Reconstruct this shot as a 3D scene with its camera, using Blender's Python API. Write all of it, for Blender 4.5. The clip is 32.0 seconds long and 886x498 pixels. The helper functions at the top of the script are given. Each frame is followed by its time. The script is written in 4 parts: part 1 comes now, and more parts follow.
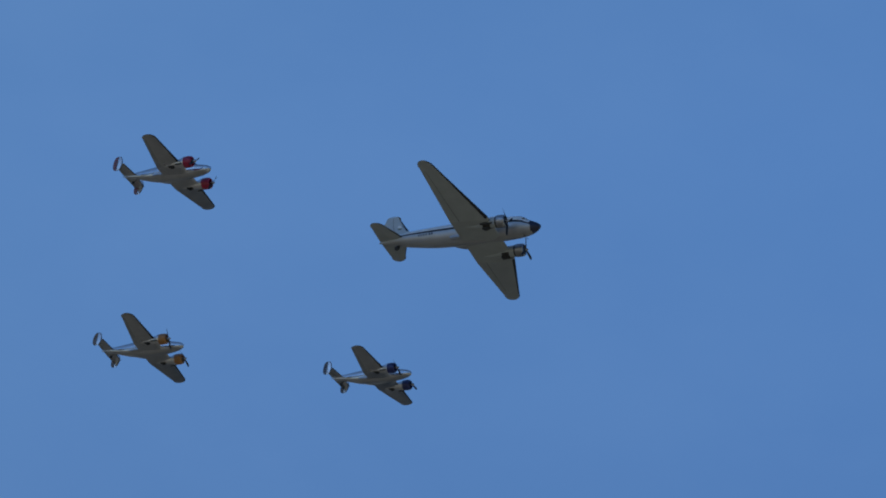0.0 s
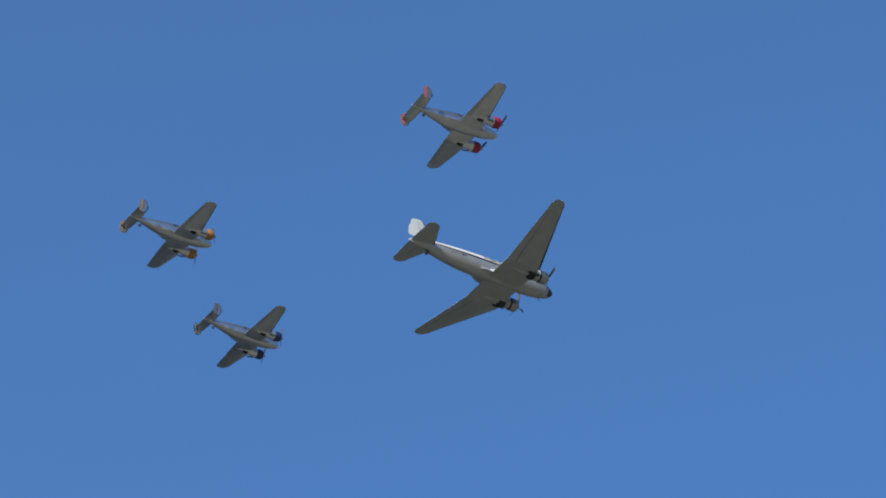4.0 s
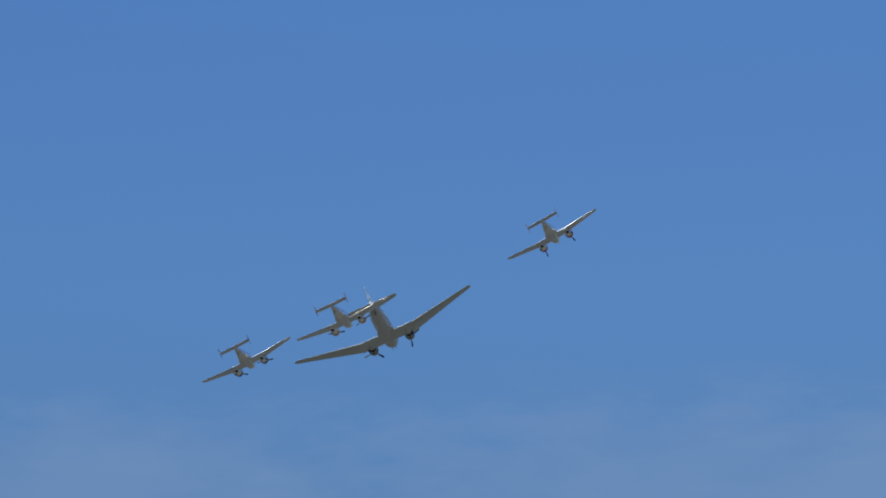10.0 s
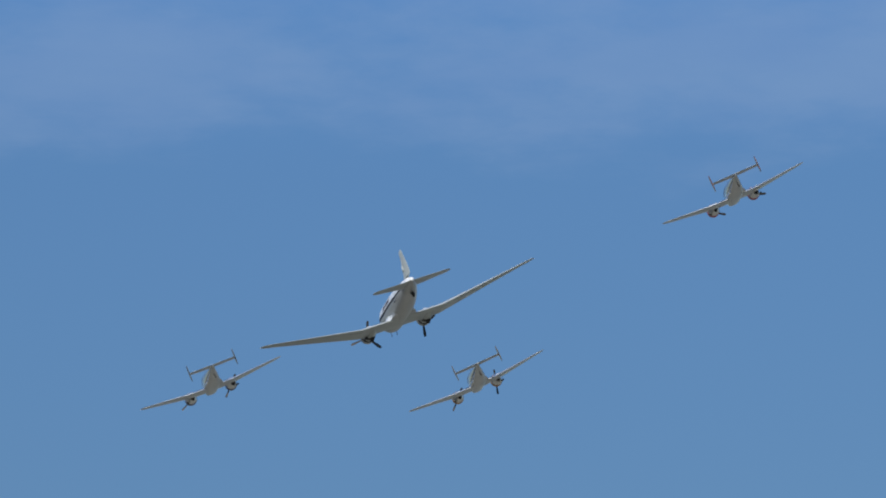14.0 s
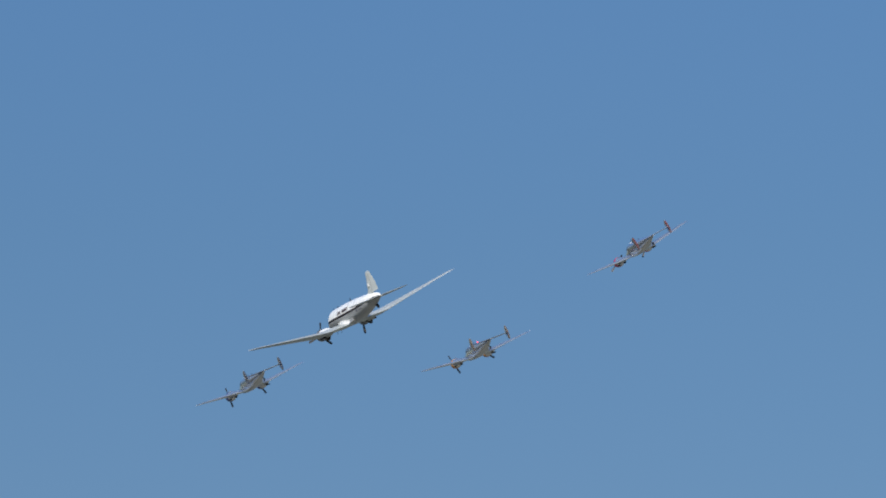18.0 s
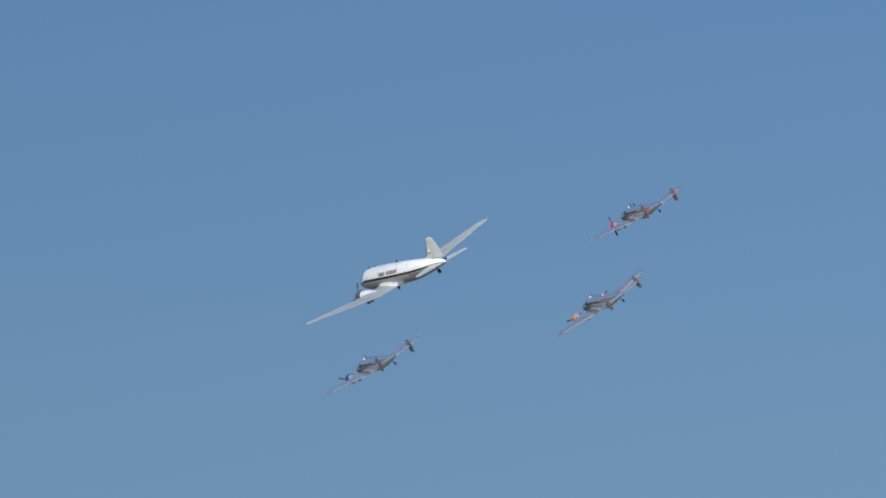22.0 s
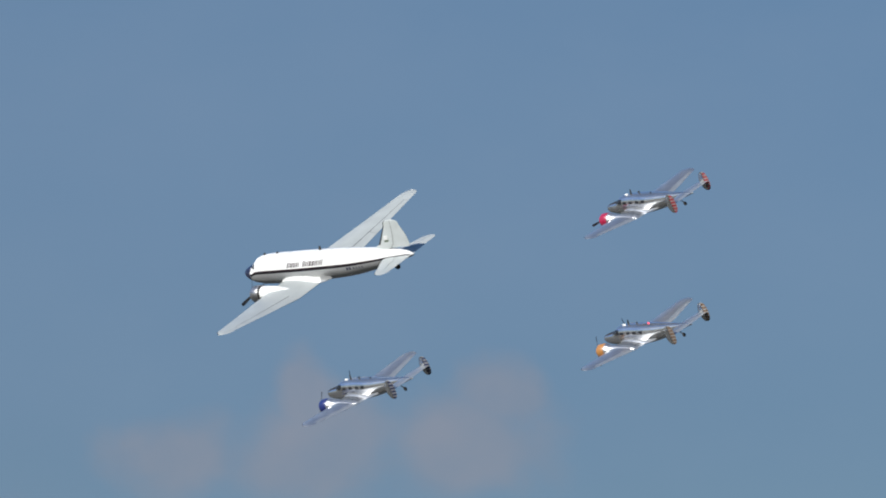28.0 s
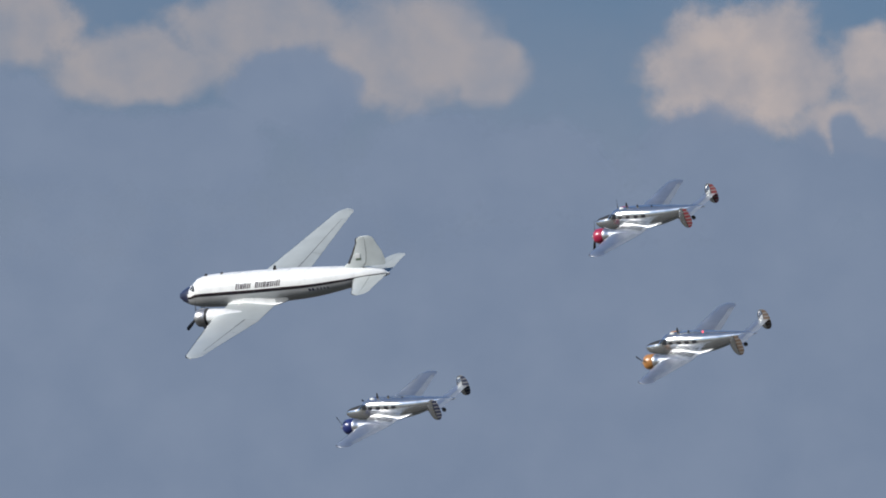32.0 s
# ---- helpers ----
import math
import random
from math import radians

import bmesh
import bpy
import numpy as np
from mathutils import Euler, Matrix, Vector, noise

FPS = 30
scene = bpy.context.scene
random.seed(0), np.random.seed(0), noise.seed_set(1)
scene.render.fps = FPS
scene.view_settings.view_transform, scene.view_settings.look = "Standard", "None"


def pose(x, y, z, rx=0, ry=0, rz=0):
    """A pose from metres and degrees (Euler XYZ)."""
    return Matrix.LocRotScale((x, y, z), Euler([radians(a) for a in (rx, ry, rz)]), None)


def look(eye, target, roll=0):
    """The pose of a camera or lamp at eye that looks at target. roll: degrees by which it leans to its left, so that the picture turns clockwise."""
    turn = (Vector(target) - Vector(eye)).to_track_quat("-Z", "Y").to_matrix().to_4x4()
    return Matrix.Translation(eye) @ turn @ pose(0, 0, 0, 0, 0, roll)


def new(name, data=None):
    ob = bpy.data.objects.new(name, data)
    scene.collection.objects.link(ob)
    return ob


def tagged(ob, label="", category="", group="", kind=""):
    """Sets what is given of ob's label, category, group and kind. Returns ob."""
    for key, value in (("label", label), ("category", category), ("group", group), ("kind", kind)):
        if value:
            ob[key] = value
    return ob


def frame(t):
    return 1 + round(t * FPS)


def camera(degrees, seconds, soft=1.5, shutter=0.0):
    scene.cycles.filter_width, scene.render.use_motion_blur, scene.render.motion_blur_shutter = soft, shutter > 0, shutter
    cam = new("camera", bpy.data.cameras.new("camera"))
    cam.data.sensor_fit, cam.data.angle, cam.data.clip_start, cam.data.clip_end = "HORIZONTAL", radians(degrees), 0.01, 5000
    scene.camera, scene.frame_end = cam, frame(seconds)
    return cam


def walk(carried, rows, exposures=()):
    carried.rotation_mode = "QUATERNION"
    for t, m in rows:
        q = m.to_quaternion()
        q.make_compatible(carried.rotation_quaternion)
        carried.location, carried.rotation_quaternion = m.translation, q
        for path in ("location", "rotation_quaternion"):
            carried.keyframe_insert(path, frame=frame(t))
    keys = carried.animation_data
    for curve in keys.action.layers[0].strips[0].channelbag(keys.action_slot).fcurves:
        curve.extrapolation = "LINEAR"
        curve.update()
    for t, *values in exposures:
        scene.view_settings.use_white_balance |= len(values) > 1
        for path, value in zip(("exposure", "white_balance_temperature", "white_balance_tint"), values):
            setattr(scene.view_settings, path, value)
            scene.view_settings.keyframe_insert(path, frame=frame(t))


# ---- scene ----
# ---------------------------------------------------------------- camera
cam = camera(8.0, 32.0, soft=1.9)
walk(cam, [
    (0.0, pose(0, 0, 1.7, 115.855, 0, 34.695)),
    (0.5, pose(0, 0, 1.7, 116.951, 0, 32.088)),
    (1.0, pose(0, 0, 1.7, 118.109, 0, 29.435)),
    (1.5, pose(0, 0, 1.7, 119.132, 0, 26.802)),
    (2.0, pose(0, 0, 1.7, 119.684, 0, 24.029)),
    (2.5, pose(0, 0, 1.7, 120.368, 0, 21.254)),
    (4.5, pose(0, 0, 1.7, 119.783, 0, 11.136)),
    (5.0, pose(0, 0, 1.7, 118.994, 0, 8.965)),
    (5.5, pose(0, 0, 1.7, 118.098, 0, 7.238)),
    (6.0, pose(0, 0, 1.7, 116.859, 0, 6.244)),
    (6.5, pose(0, 0, 1.7, 115.495, 0, 5.010)),
    (7.0, pose(0, 0, 1.7, 114.048, 0, 4.011)),
    (7.5, pose(0, 0, 1.7, 112.839, 0, 3.061)),
    (8.0, pose(0, 0, 1.7, 111.773, 0, 2.278)),
    (8.5, pose(0, 0, 1.7, 110.656, 0, 1.556)),
    (9.0, pose(0, 0, 1.7, 109.649, 0, 0.850)),
    (9.5, pose(0, 0, 1.7, 108.878, 0, 0.419)),
    (10.0, pose(0, 0, 1.7, 108.178, 0, -0.030)),
    (10.5, pose(0, 0, 1.7, 107.547, 0, -0.380)),
    (11.0, pose(0, 0, 1.7, 106.882, 0, -0.715)),
    (11.5, pose(0, 0, 1.7, 106.437, 0, -0.950)),
    (12.0, pose(0, 0, 1.7, 106.183, 0, -1.030)),
    (12.5, pose(0, 0, 1.7, 105.740, 0, -1.024)),
    (13.0, pose(0, 0, 1.7, 105.195, 0, -0.871)),
    (13.5, pose(0, 0, 1.7, 104.871, 0, -0.348)),
    (15.5, pose(0, 0, 1.7, 102.987, 0, 1.228)),
    (16.0, pose(0, 0, 1.7, 103.038, 0, 1.775)),
    (16.5, pose(0, 0, 1.7, 103.090, 0, 2.328)),
    (17.0, pose(0, 0, 1.7, 102.608, 0, 3.335)),
    (17.5, pose(0, 0, 1.7, 102.384, 0, 3.962)),
    (18.0, pose(0, 0, 1.7, 101.992, 0, 4.970)),
    (18.5, pose(0, 0, 1.7, 101.545, 0, 6.116)),
    (19.0, pose(0, 0, 1.7, 101.093, 0, 7.406)),
    (19.5, pose(0, 0, 1.7, 100.774, 0, 8.292)),
    (20.0, pose(0, 0, 1.7, 100.657, 0, 9.544)),
    (20.5, pose(0, 0, 1.7, 100.415, 0, 10.438)),
    (21.0, pose(0, 0, 1.7, 100.041, 0, 11.650)),
    (21.5, pose(0, 0, 1.7, 99.687, 0, 12.990)),
    (22.0, pose(0, 0, 1.7, 99.437, 0, 13.958)),
    (22.5, pose(0, 0, 1.7, 99.256, 0, 15.248)),
    (23.0, pose(0, 0, 1.7, 99.149, 0, 16.675)),
    (23.5, pose(0, 0, 1.7, 98.987, 0, 18.003)),
    (24.0, pose(0, 0, 1.7, 98.590, 0, 19.505)),
    (24.5, pose(0, 0, 1.7, 98.777, 0, 21.485)),
    (26.5, pose(0, 0, 1.7, 98.200, 0, 30.221)),
    (27.0, pose(0, 0, 1.7, 98.116, 0, 32.357)),
    (27.5, pose(0, 0, 1.7, 98.014, 0, 34.689)),
    (28.0, pose(0, 0, 1.7, 97.908, 0, 37.106)),
    (28.5, pose(0, 0, 1.7, 98.072, 0, 39.319)),
    (29.0, pose(0, 0, 1.7, 98.052, 0, 42.275)),
    (29.5, pose(0, 0, 1.7, 97.831, 0, 45.473)),
    (30.0, pose(0, 0, 1.7, 97.448, 0, 48.692)),
    (30.5, pose(0, 0, 1.7, 97.124, 0, 51.875)),
    (31.0, pose(0, 0, 1.7, 96.728, 0, 55.359)),
    (31.5, pose(0, 0, 1.7, 96.451, 0, 58.820)),
    (32.0, pose(0, 0, 1.7, 96.154, 0, 61.977)),
], exposures=[(0.0, 0.0), (9.0, 0.0), (14.5, 0.15), (32.0, 0.15)])

# ---------------------------------------------------------------- sky, sun
SUN_AZ, SUN_EL = 255.0, 26.0
sun_dir = Vector((math.cos(radians(SUN_EL)) * math.cos(radians(SUN_AZ)),
                  math.cos(radians(SUN_EL)) * math.sin(radians(SUN_AZ)),
                  math.sin(radians(SUN_EL))))
world = bpy.data.worlds.new("sky")
world.use_nodes = True
scene.world = world
wn, wl = world.node_tree.nodes, world.node_tree.links
sky = wn.new("ShaderNodeTexSky")
sky.sky_type = "NISHITA"
sky.sun_disc = False
sky.sun_elevation = radians(SUN_EL)
sky.sun_rotation = radians(90.0 - SUN_AZ)
sky.altitude, sky.air_density, sky.dust_density, sky.ozone_density = 1200.0, 1.0, 0.5, 2.5
# the air's tint from the rim of the sky upwards: height (sine of the elevation) and colour
AIR = [(0.06, (0.176, 0.2, 0.225)), (0.11, (0.186, 0.214, 0.241)), (0.15, (0.204, 0.238, 0.268)), (0.21, (0.213, 0.268, 0.303)), (0.26, (0.229, 0.301, 0.353)),
       (0.305, (0.269, 0.374, 0.469)), (0.37, (0.268, 0.396, 0.55)), (0.45, (0.385, 0.57, 0.762)), (0.515, (0.395, 0.59, 0.77)), (0.6, (0.42, 0.59, 0.73)),
       (0.72, (0.42, 0.515, 0.59)), (1.0, (0.38, 0.43, 0.48))]
height, split = wn.new("ShaderNodeTexCoord"), wn.new("ShaderNodeSeparateXYZ")
air, tinted = wn.new("ShaderNodeValToRGB"), wn.new("ShaderNodeVectorMath")
while len(air.color_ramp.elements) < len(AIR):
    air.color_ramp.elements.new(0.5)
for stop, (z, tint) in zip(air.color_ramp.elements, AIR):
    stop.position, stop.color = z, (*tint, 1)
tinted.operation = "MULTIPLY"
wl.new(height.outputs["Generated"], split.inputs[0])
wl.new(split.outputs[2], air.inputs[0])
wl.new(sky.outputs[0], tinted.inputs[0])
wl.new(air.outputs[0], tinted.inputs[1])
wl.new(tinted.outputs[0], wn["Background"].inputs[0])
wn["Background"].inputs[1].default_value = 0.20
sun = new("sun", bpy.data.lights.new("sun", "SUN"))
sun.data.energy, sun.data.angle, sun.data.color = 5.0, radians(0.53), (1.0, 0.965, 0.905)
sun.matrix_world = look(sun_dir * 100.0, (0, 0, 0))


# ---------------------------------------------------------------- materials
def material(name, color, rough=0.5, metal=0.0, vary=0.12, scale=1.2, bump=0.0, fine=14.0, coat=0.0, sheen=0.5):
    """A paint, metal or ground: base colour with stains at two scales, uneven gloss and faint relief."""
    m = bpy.data.materials.new(name)
    m.use_nodes = True
    n, l = m.node_tree.nodes, m.node_tree.links
    b = n["Principled BSDF"]
    b.inputs["Metallic"].default_value = metal
    b.inputs["Coat Weight"].default_value = coat
    b.inputs["Specular IOR Level"].default_value = sheen
    co = n.new("ShaderNodeTexCoord")
    big, small = n.new("ShaderNodeTexNoise"), n.new("ShaderNodeTexNoise")
    for tex, s in ((big, scale), (small, fine)):
        tex.inputs["Scale"].default_value, tex.inputs["Detail"].default_value = s, 6.0
        l.new(co.outputs["Object"], tex.inputs["Vector"])
    add = n.new("ShaderNodeMath")
    add.operation = "MULTIPLY_ADD"
    add.inputs[1].default_value = 0.35
    l.new(small.outputs[0], add.inputs[0])
    l.new(big.outputs[0], add.inputs[2])
    ramp = n.new("ShaderNodeValToRGB")
    lo = [c * (1.0 - vary) for c in color]
    hi = [min(1.0, c * (1.0 + 0.5 * vary)) for c in color]
    ramp.color_ramp.elements[0].position, ramp.color_ramp.elements[0].color = 0.42, (*lo, 1)
    ramp.color_ramp.elements[1].position, ramp.color_ramp.elements[1].color = 0.92, (*hi, 1)
    l.new(add.outputs[0], ramp.inputs[0])
    l.new(ramp.outputs[0], b.inputs["Base Color"])
    rr = n.new("ShaderNodeMapRange")
    rr.inputs[1].default_value, rr.inputs[2].default_value = 0.3, 0.8
    rr.inputs[3].default_value, rr.inputs[4].default_value = rough * 0.8, min(1.0, rough * 1.25)
    l.new(big.outputs[0], rr.inputs[0])
    l.new(rr.outputs[0], b.inputs["Roughness"])
    if bump:
        bp = n.new("ShaderNodeBump")
        bp.inputs["Strength"].default_value, bp.inputs["Distance"].default_value = bump, 0.02
        l.new(small.outputs[0], bp.inputs["Height"])
        l.new(bp.outputs[0], b.inputs["Normal"])
    return m


WHITE = material("white_gloss_paint", (0.80, 0.80, 0.78), 0.30, vary=0.06, coat=0.3)
GREY = material("pale_grey_paint", (0.53, 0.565, 0.56), 0.34, vary=0.10)
WING_GREY = material("weathered_grey_paint", (0.375, 0.40, 0.392), 0.36, vary=0.12, scale=0.8)
NAVY = material("navy_paint", (0.020, 0.024, 0.055), 0.35, vary=0.15)
LETTER = material("faded_brown_lettering", (0.05, 0.032, 0.036), 0.4)
BELLY = material("dull_metal_belly", (0.48, 0.485, 0.485), 0.42, metal=0.55, vary=0.14, scale=0.7)
STRIPE = material("brown_black_stripe_paint", (0.012, 0.010, 0.013), 0.6, vary=0.15, sheen=0.2)
SILVER = material("silver_doped_fabric", (0.46, 0.485, 0.51), 0.36, metal=0.62, vary=0.10)
DARK_RED = material("dark_red_fin_paint", (0.24, 0.03, 0.035), 0.36, vary=0.15)
BROWN = material("brown_amber_fin_paint", (0.15, 0.095, 0.06), 0.36, vary=0.15)
MIDNIGHT = material("midnight_blue_fin_paint", (0.018, 0.024, 0.06), 0.36, vary=0.15)
MAROON = material("maroon_paint", (0.042, 0.015, 0.015), 0.6, sheen=0.2)
RUBBER = material("black_rubber", (0.025, 0.025, 0.026), 0.75, vary=0.25, fine=40.0)
FADED = material("worn_grey_marking_paint", (0.15, 0.155, 0.17), 0.5)
GAP = material("shadowed_hinge_gap", (0.13, 0.135, 0.135), 0.6, vary=0.2)
SOOT = material("sooty_dark_metal", (0.045, 0.042, 0.04), 0.6, metal=0.3, vary=0.3)
STEEL = material("dull_steel", (0.42, 0.42, 0.43), 0.38, metal=0.9, vary=0.2)
CHROME = material("polished_aluminium", (0.68, 0.69, 0.70), 0.19, metal=0.91, vary=0.10, scale=0.9)
BRIGHT = material("bright_worn_aluminium", (0.74, 0.74, 0.74), 0.33, metal=0.92, vary=0.08)
SATIN = material("brushed_aluminium", (0.64, 0.65, 0.665), 0.33, metal=0.88, vary=0.14, scale=0.9)
GLASS = material("dark_window_glass", (0.018, 0.02, 0.024), 0.08, vary=0.2)
BLACK = material("matt_black_paint", (0.02, 0.02, 0.02), 0.6, vary=0.2)
RED = material("red_cowling_paint", (0.37, 0.018, 0.06), 0.34, vary=0.12, coat=0.2)
YELLOW = material("amber_yellow_paint", (0.42, 0.19, 0.058), 0.34, vary=0.12, coat=0.2)
BLUE = material("deep_blue_paint", (0.020, 0.032, 0.14), 0.34, vary=0.12, coat=0.2)
OFFWHITE = material("white_rudder_paint", (0.27, 0.265, 0.26), 0.4, vary=0.1)
GREEN = material("dull_green_paint", (0.16, 0.20, 0.15), 0.5)


def glow(name, color, strength):
    m = bpy.data.materials.new(name)
    m.use_nodes = True
    b = m.node_tree.nodes["Principled BSDF"]
    b.inputs["Base Color"].default_value = (*color, 1)
    b.inputs["Roughness"].default_value = 0.15
    b.inputs["Emission Color"].default_value = (*color, 1)
    b.inputs["Emission Strength"].default_value = strength
    return m


RED_LENS = glow("red_beacon_lens", (1.0, 0.08, 0.10), 1.6)
CLEAR_LENS = material("clear_lamp_glass", (0.55, 0.55, 0.52), 0.12, vary=0.05)

# ---------------------------------------------------------------- ground
def ground_material():
    m = bpy.data.materials.new("dry_grass_and_earth")
    m.use_nodes = True
    n, l = m.node_tree.nodes, m.node_tree.links
    co = n.new("ShaderNodeTexCoord")
    parts = []
    for s, d in ((0.004, 8.0), (0.05, 8.0), (1.5, 6.0)):
        t = n.new("ShaderNodeTexNoise")
        t.inputs["Scale"].default_value, t.inputs["Detail"].default_value = s, d
        l.new(co.outputs["Object"], t.inputs["Vector"])
        parts.append(t)
    ramp = n.new("ShaderNodeValToRGB")
    ramp.color_ramp.elements[0].position, ramp.color_ramp.elements[0].color = 0.35, (0.140, 0.132, 0.099, 1)
    ramp.color_ramp.elements[1].position, ramp.color_ramp.elements[1].color = 0.68, (0.277, 0.261, 0.198, 1)
    mix = n.new("ShaderNodeMix")
    mix.data_type = "FLOAT"
    mix.inputs[0].default_value = 0.5
    l.new(parts[0].outputs[0], mix.inputs[2])
    l.new(parts[1].outputs[0], mix.inputs[3])
    l.new(mix.outputs[0], ramp.inputs[0])
    # unseen dark ground to the south-west, added to dim bounce and reflections on the aircraft
    dark_zone = n.new("ShaderNodeValToRGB")
    dark_zone.color_ramp.elements[0].position, dark_zone.color_ramp.elements[0].color = 0.38, (0.034, 0.033, 0.026, 1)
    dark_zone.color_ramp.elements[1].position, dark_zone.color_ramp.elements[1].color = 0.66, (0.078, 0.072, 0.055, 1)
    l.new(mix.outputs[0], dark_zone.inputs[0])
    where, edge, cut, both = n.new("ShaderNodeSeparateXYZ"), n.new("ShaderNodeMath"), n.new("ShaderNodeMapRange"), n.new("ShaderNodeMix")
    l.new(co.outputs["Object"], where.inputs[0])
    edge.operation = "MULTIPLY_ADD"
    edge.inputs[1].default_value = 70.0
    slant = n.new("ShaderNodeMath")
    slant.operation = "MULTIPLY_ADD"
    slant.inputs[1].default_value = 0.1
    l.new(where.outputs[1], slant.inputs[0])
    l.new(where.outputs[0], slant.inputs[2])
    l.new(parts[0].outputs[0], edge.inputs[0])
    l.new(slant.outputs[0], edge.inputs[2])
    cut.inputs[1].default_value, cut.inputs[2].default_value = -215.0, -190.0
    far, past, pale_near = n.new("ShaderNodeMapRange"), n.new("ShaderNodeMath"), n.new("ShaderNodeMath")
    past.operation, pale_near.operation = "MULTIPLY_ADD", "MAXIMUM"
    past.inputs[1].default_value = 120.0
    l.new(parts[0].outputs[0], past.inputs[0])
    l.new(where.outputs[1], past.inputs[2])
    far.inputs[1].default_value, far.inputs[2].default_value = 850.0, 890.0
    l.new(past.outputs[0], far.inputs[0])
    l.new(edge.outputs[0], cut.inputs[0])
    l.new(cut.outputs[0], pale_near.inputs[0])
    l.new(far.outputs[0], pale_near.inputs[1])
    both.data_type = "RGBA"
    # the added dark ground again farther west, to dim the undersides at first
    west, pale_zone = n.new("ShaderNodeMapRange"), n.new("ShaderNodeMath")
    west.inputs[1].default_value, west.inputs[2].default_value = -540.0, -500.0
    l.new(edge.outputs[0], west.inputs[0])
    pale_zone.operation = "MULTIPLY"
    l.new(pale_near.outputs[0], pale_zone.inputs[0])
    l.new(west.outputs[0], pale_zone.inputs[1])
    l.new(pale_zone.outputs[0], both.inputs[0])
    # duller unseen ground farther north, to tone down the bounce and reflections
    dull_zone, north, fields = n.new("ShaderNodeValToRGB"), n.new("ShaderNodeMapRange"), n.new("ShaderNodeMix")
    dull_zone.color_ramp.elements[0].position, dull_zone.color_ramp.elements[0].color = 0.35, (0.078, 0.08, 0.066, 1)
    dull_zone.color_ramp.elements[1].position, dull_zone.color_ramp.elements[1].color = 0.68, (0.150, 0.150, 0.125, 1)
    l.new(mix.outputs[0], dull_zone.inputs[0])
    north.inputs[1].default_value, north.inputs[2].default_value = 1230.0, 1380.0
    l.new(past.outputs[0], north.inputs[0])
    fields.data_type = "RGBA"
    l.new(north.outputs[0], fields.inputs[0])
    l.new(ramp.outputs[0], fields.inputs[6])
    l.new(dull_zone.outputs[0], fields.inputs[7])
    l.new(dark_zone.outputs[0], both.inputs[6])
    l.new(fields.outputs[2], both.inputs[7])
    b = n["Principled BSDF"]
    l.new(both.outputs[2], b.inputs["Base Color"])
    b.inputs["Roughness"].default_value = 0.95
    bp = n.new("ShaderNodeBump")
    bp.inputs["Strength"].default_value, bp.inputs["Distance"].default_value = 0.6, 0.1
    l.new(parts[2].outputs[0], bp.inputs["Height"])
    l.new(bp.outputs[0], b.inputs["Normal"])
    return m


def build_ground():
    bm = bmesh.new()
    rings, steps = [3, 30, 120, 400, 1200, 3000, 4900], 64
    middle, last = bm.verts.new((0, 0, 0)), None
    for r in rings:
        row = [bm.verts.new((r * math.cos(2 * math.pi * i / steps), r * math.sin(2 * math.pi * i / steps),
                             0.0 if r < 100 else 0.35 * math.sin(i * 1.7 + r))) for i in range(steps)]
        for i in range(steps):
            j = (i + 1) % steps
            bm.faces.new((middle, row[i], row[j]) if last is None else (last[i], row[i], row[j], last[j]))
        last = row
    me = bpy.data.meshes.new("ground")
    bm.to_mesh(me)
    bm.free()
    me.materials.append(ground_material())
    tagged(new("ground", me), "flat unseen ground in pale and dark zones that shape bounced light", "ground", kind="structure")


build_ground()

# ---------------------------------------------------------------- building helpers
def part(name, bm, mats, parent, label="", smooth=True):
    """Links a bmesh as one mesh object under a thing or a part."""
    bmesh.ops.recalc_face_normals(bm, faces=bm.faces)
    me = bpy.data.meshes.new(name)
    bm.to_mesh(me)
    bm.free()
    for m in (mats if isinstance(mats, (list, tuple)) else [mats]):
        me.materials.append(m)
    if smooth:
        me.shade_smooth()
        me.set_sharp_from_angle(angle=radians(38))
    ob = new(name, me)
    ob.parent = parent
    if label:
        tagged(ob, label)
    return ob


def loft(bm, rings, pick=None, caps=(True, True)):
    """Skins closed rings of points; pick(i, j) gives a face's material."""
    rows = [[bm.verts.new(p) for p in ring] for ring in rings]
    n = len(rows[0])
    for i in range(len(rows) - 1):
        for j in range(n):
            k = (j + 1) % n
            f = bm.faces.new((rows[i][j], rows[i][k], rows[i + 1][k], rows[i + 1][j]))
            if pick:
                f.material_index = pick(i, j)
    for on, row in zip(caps, (rows[0], rows[-1])):
        if on:
            f = bm.faces.new(row)
            if pick:
                f.material_index = pick(0 if row is rows[0] else len(rows) - 2, 0)
    return rows


def turned(bm, profile, center, n=20, pick=None, caps=(False, False)):
    """A body of revolution round the x axis: profile of (x, radius)."""
    cx, cy, cz = center
    loft(bm, [[(cx + x, cy + r * math.cos(2 * math.pi * j / n), cz + r * math.sin(2 * math.pi * j / n)) for j in range(n)]
              for x, r in profile], pick, caps)


def between(stations, x):
    """Half width, top and bottom of a hull at x, from rows (x, half width, top, bottom) from nose to tail."""
    for a, b in zip(stations, stations[1:]):
        if a[0] >= x >= b[0]:
            u = (a[0] - x) / (a[0] - b[0])
            return [p + (q - p) * u for p, q in zip(a[1:], b[1:])]
    return stations[-1][1:]


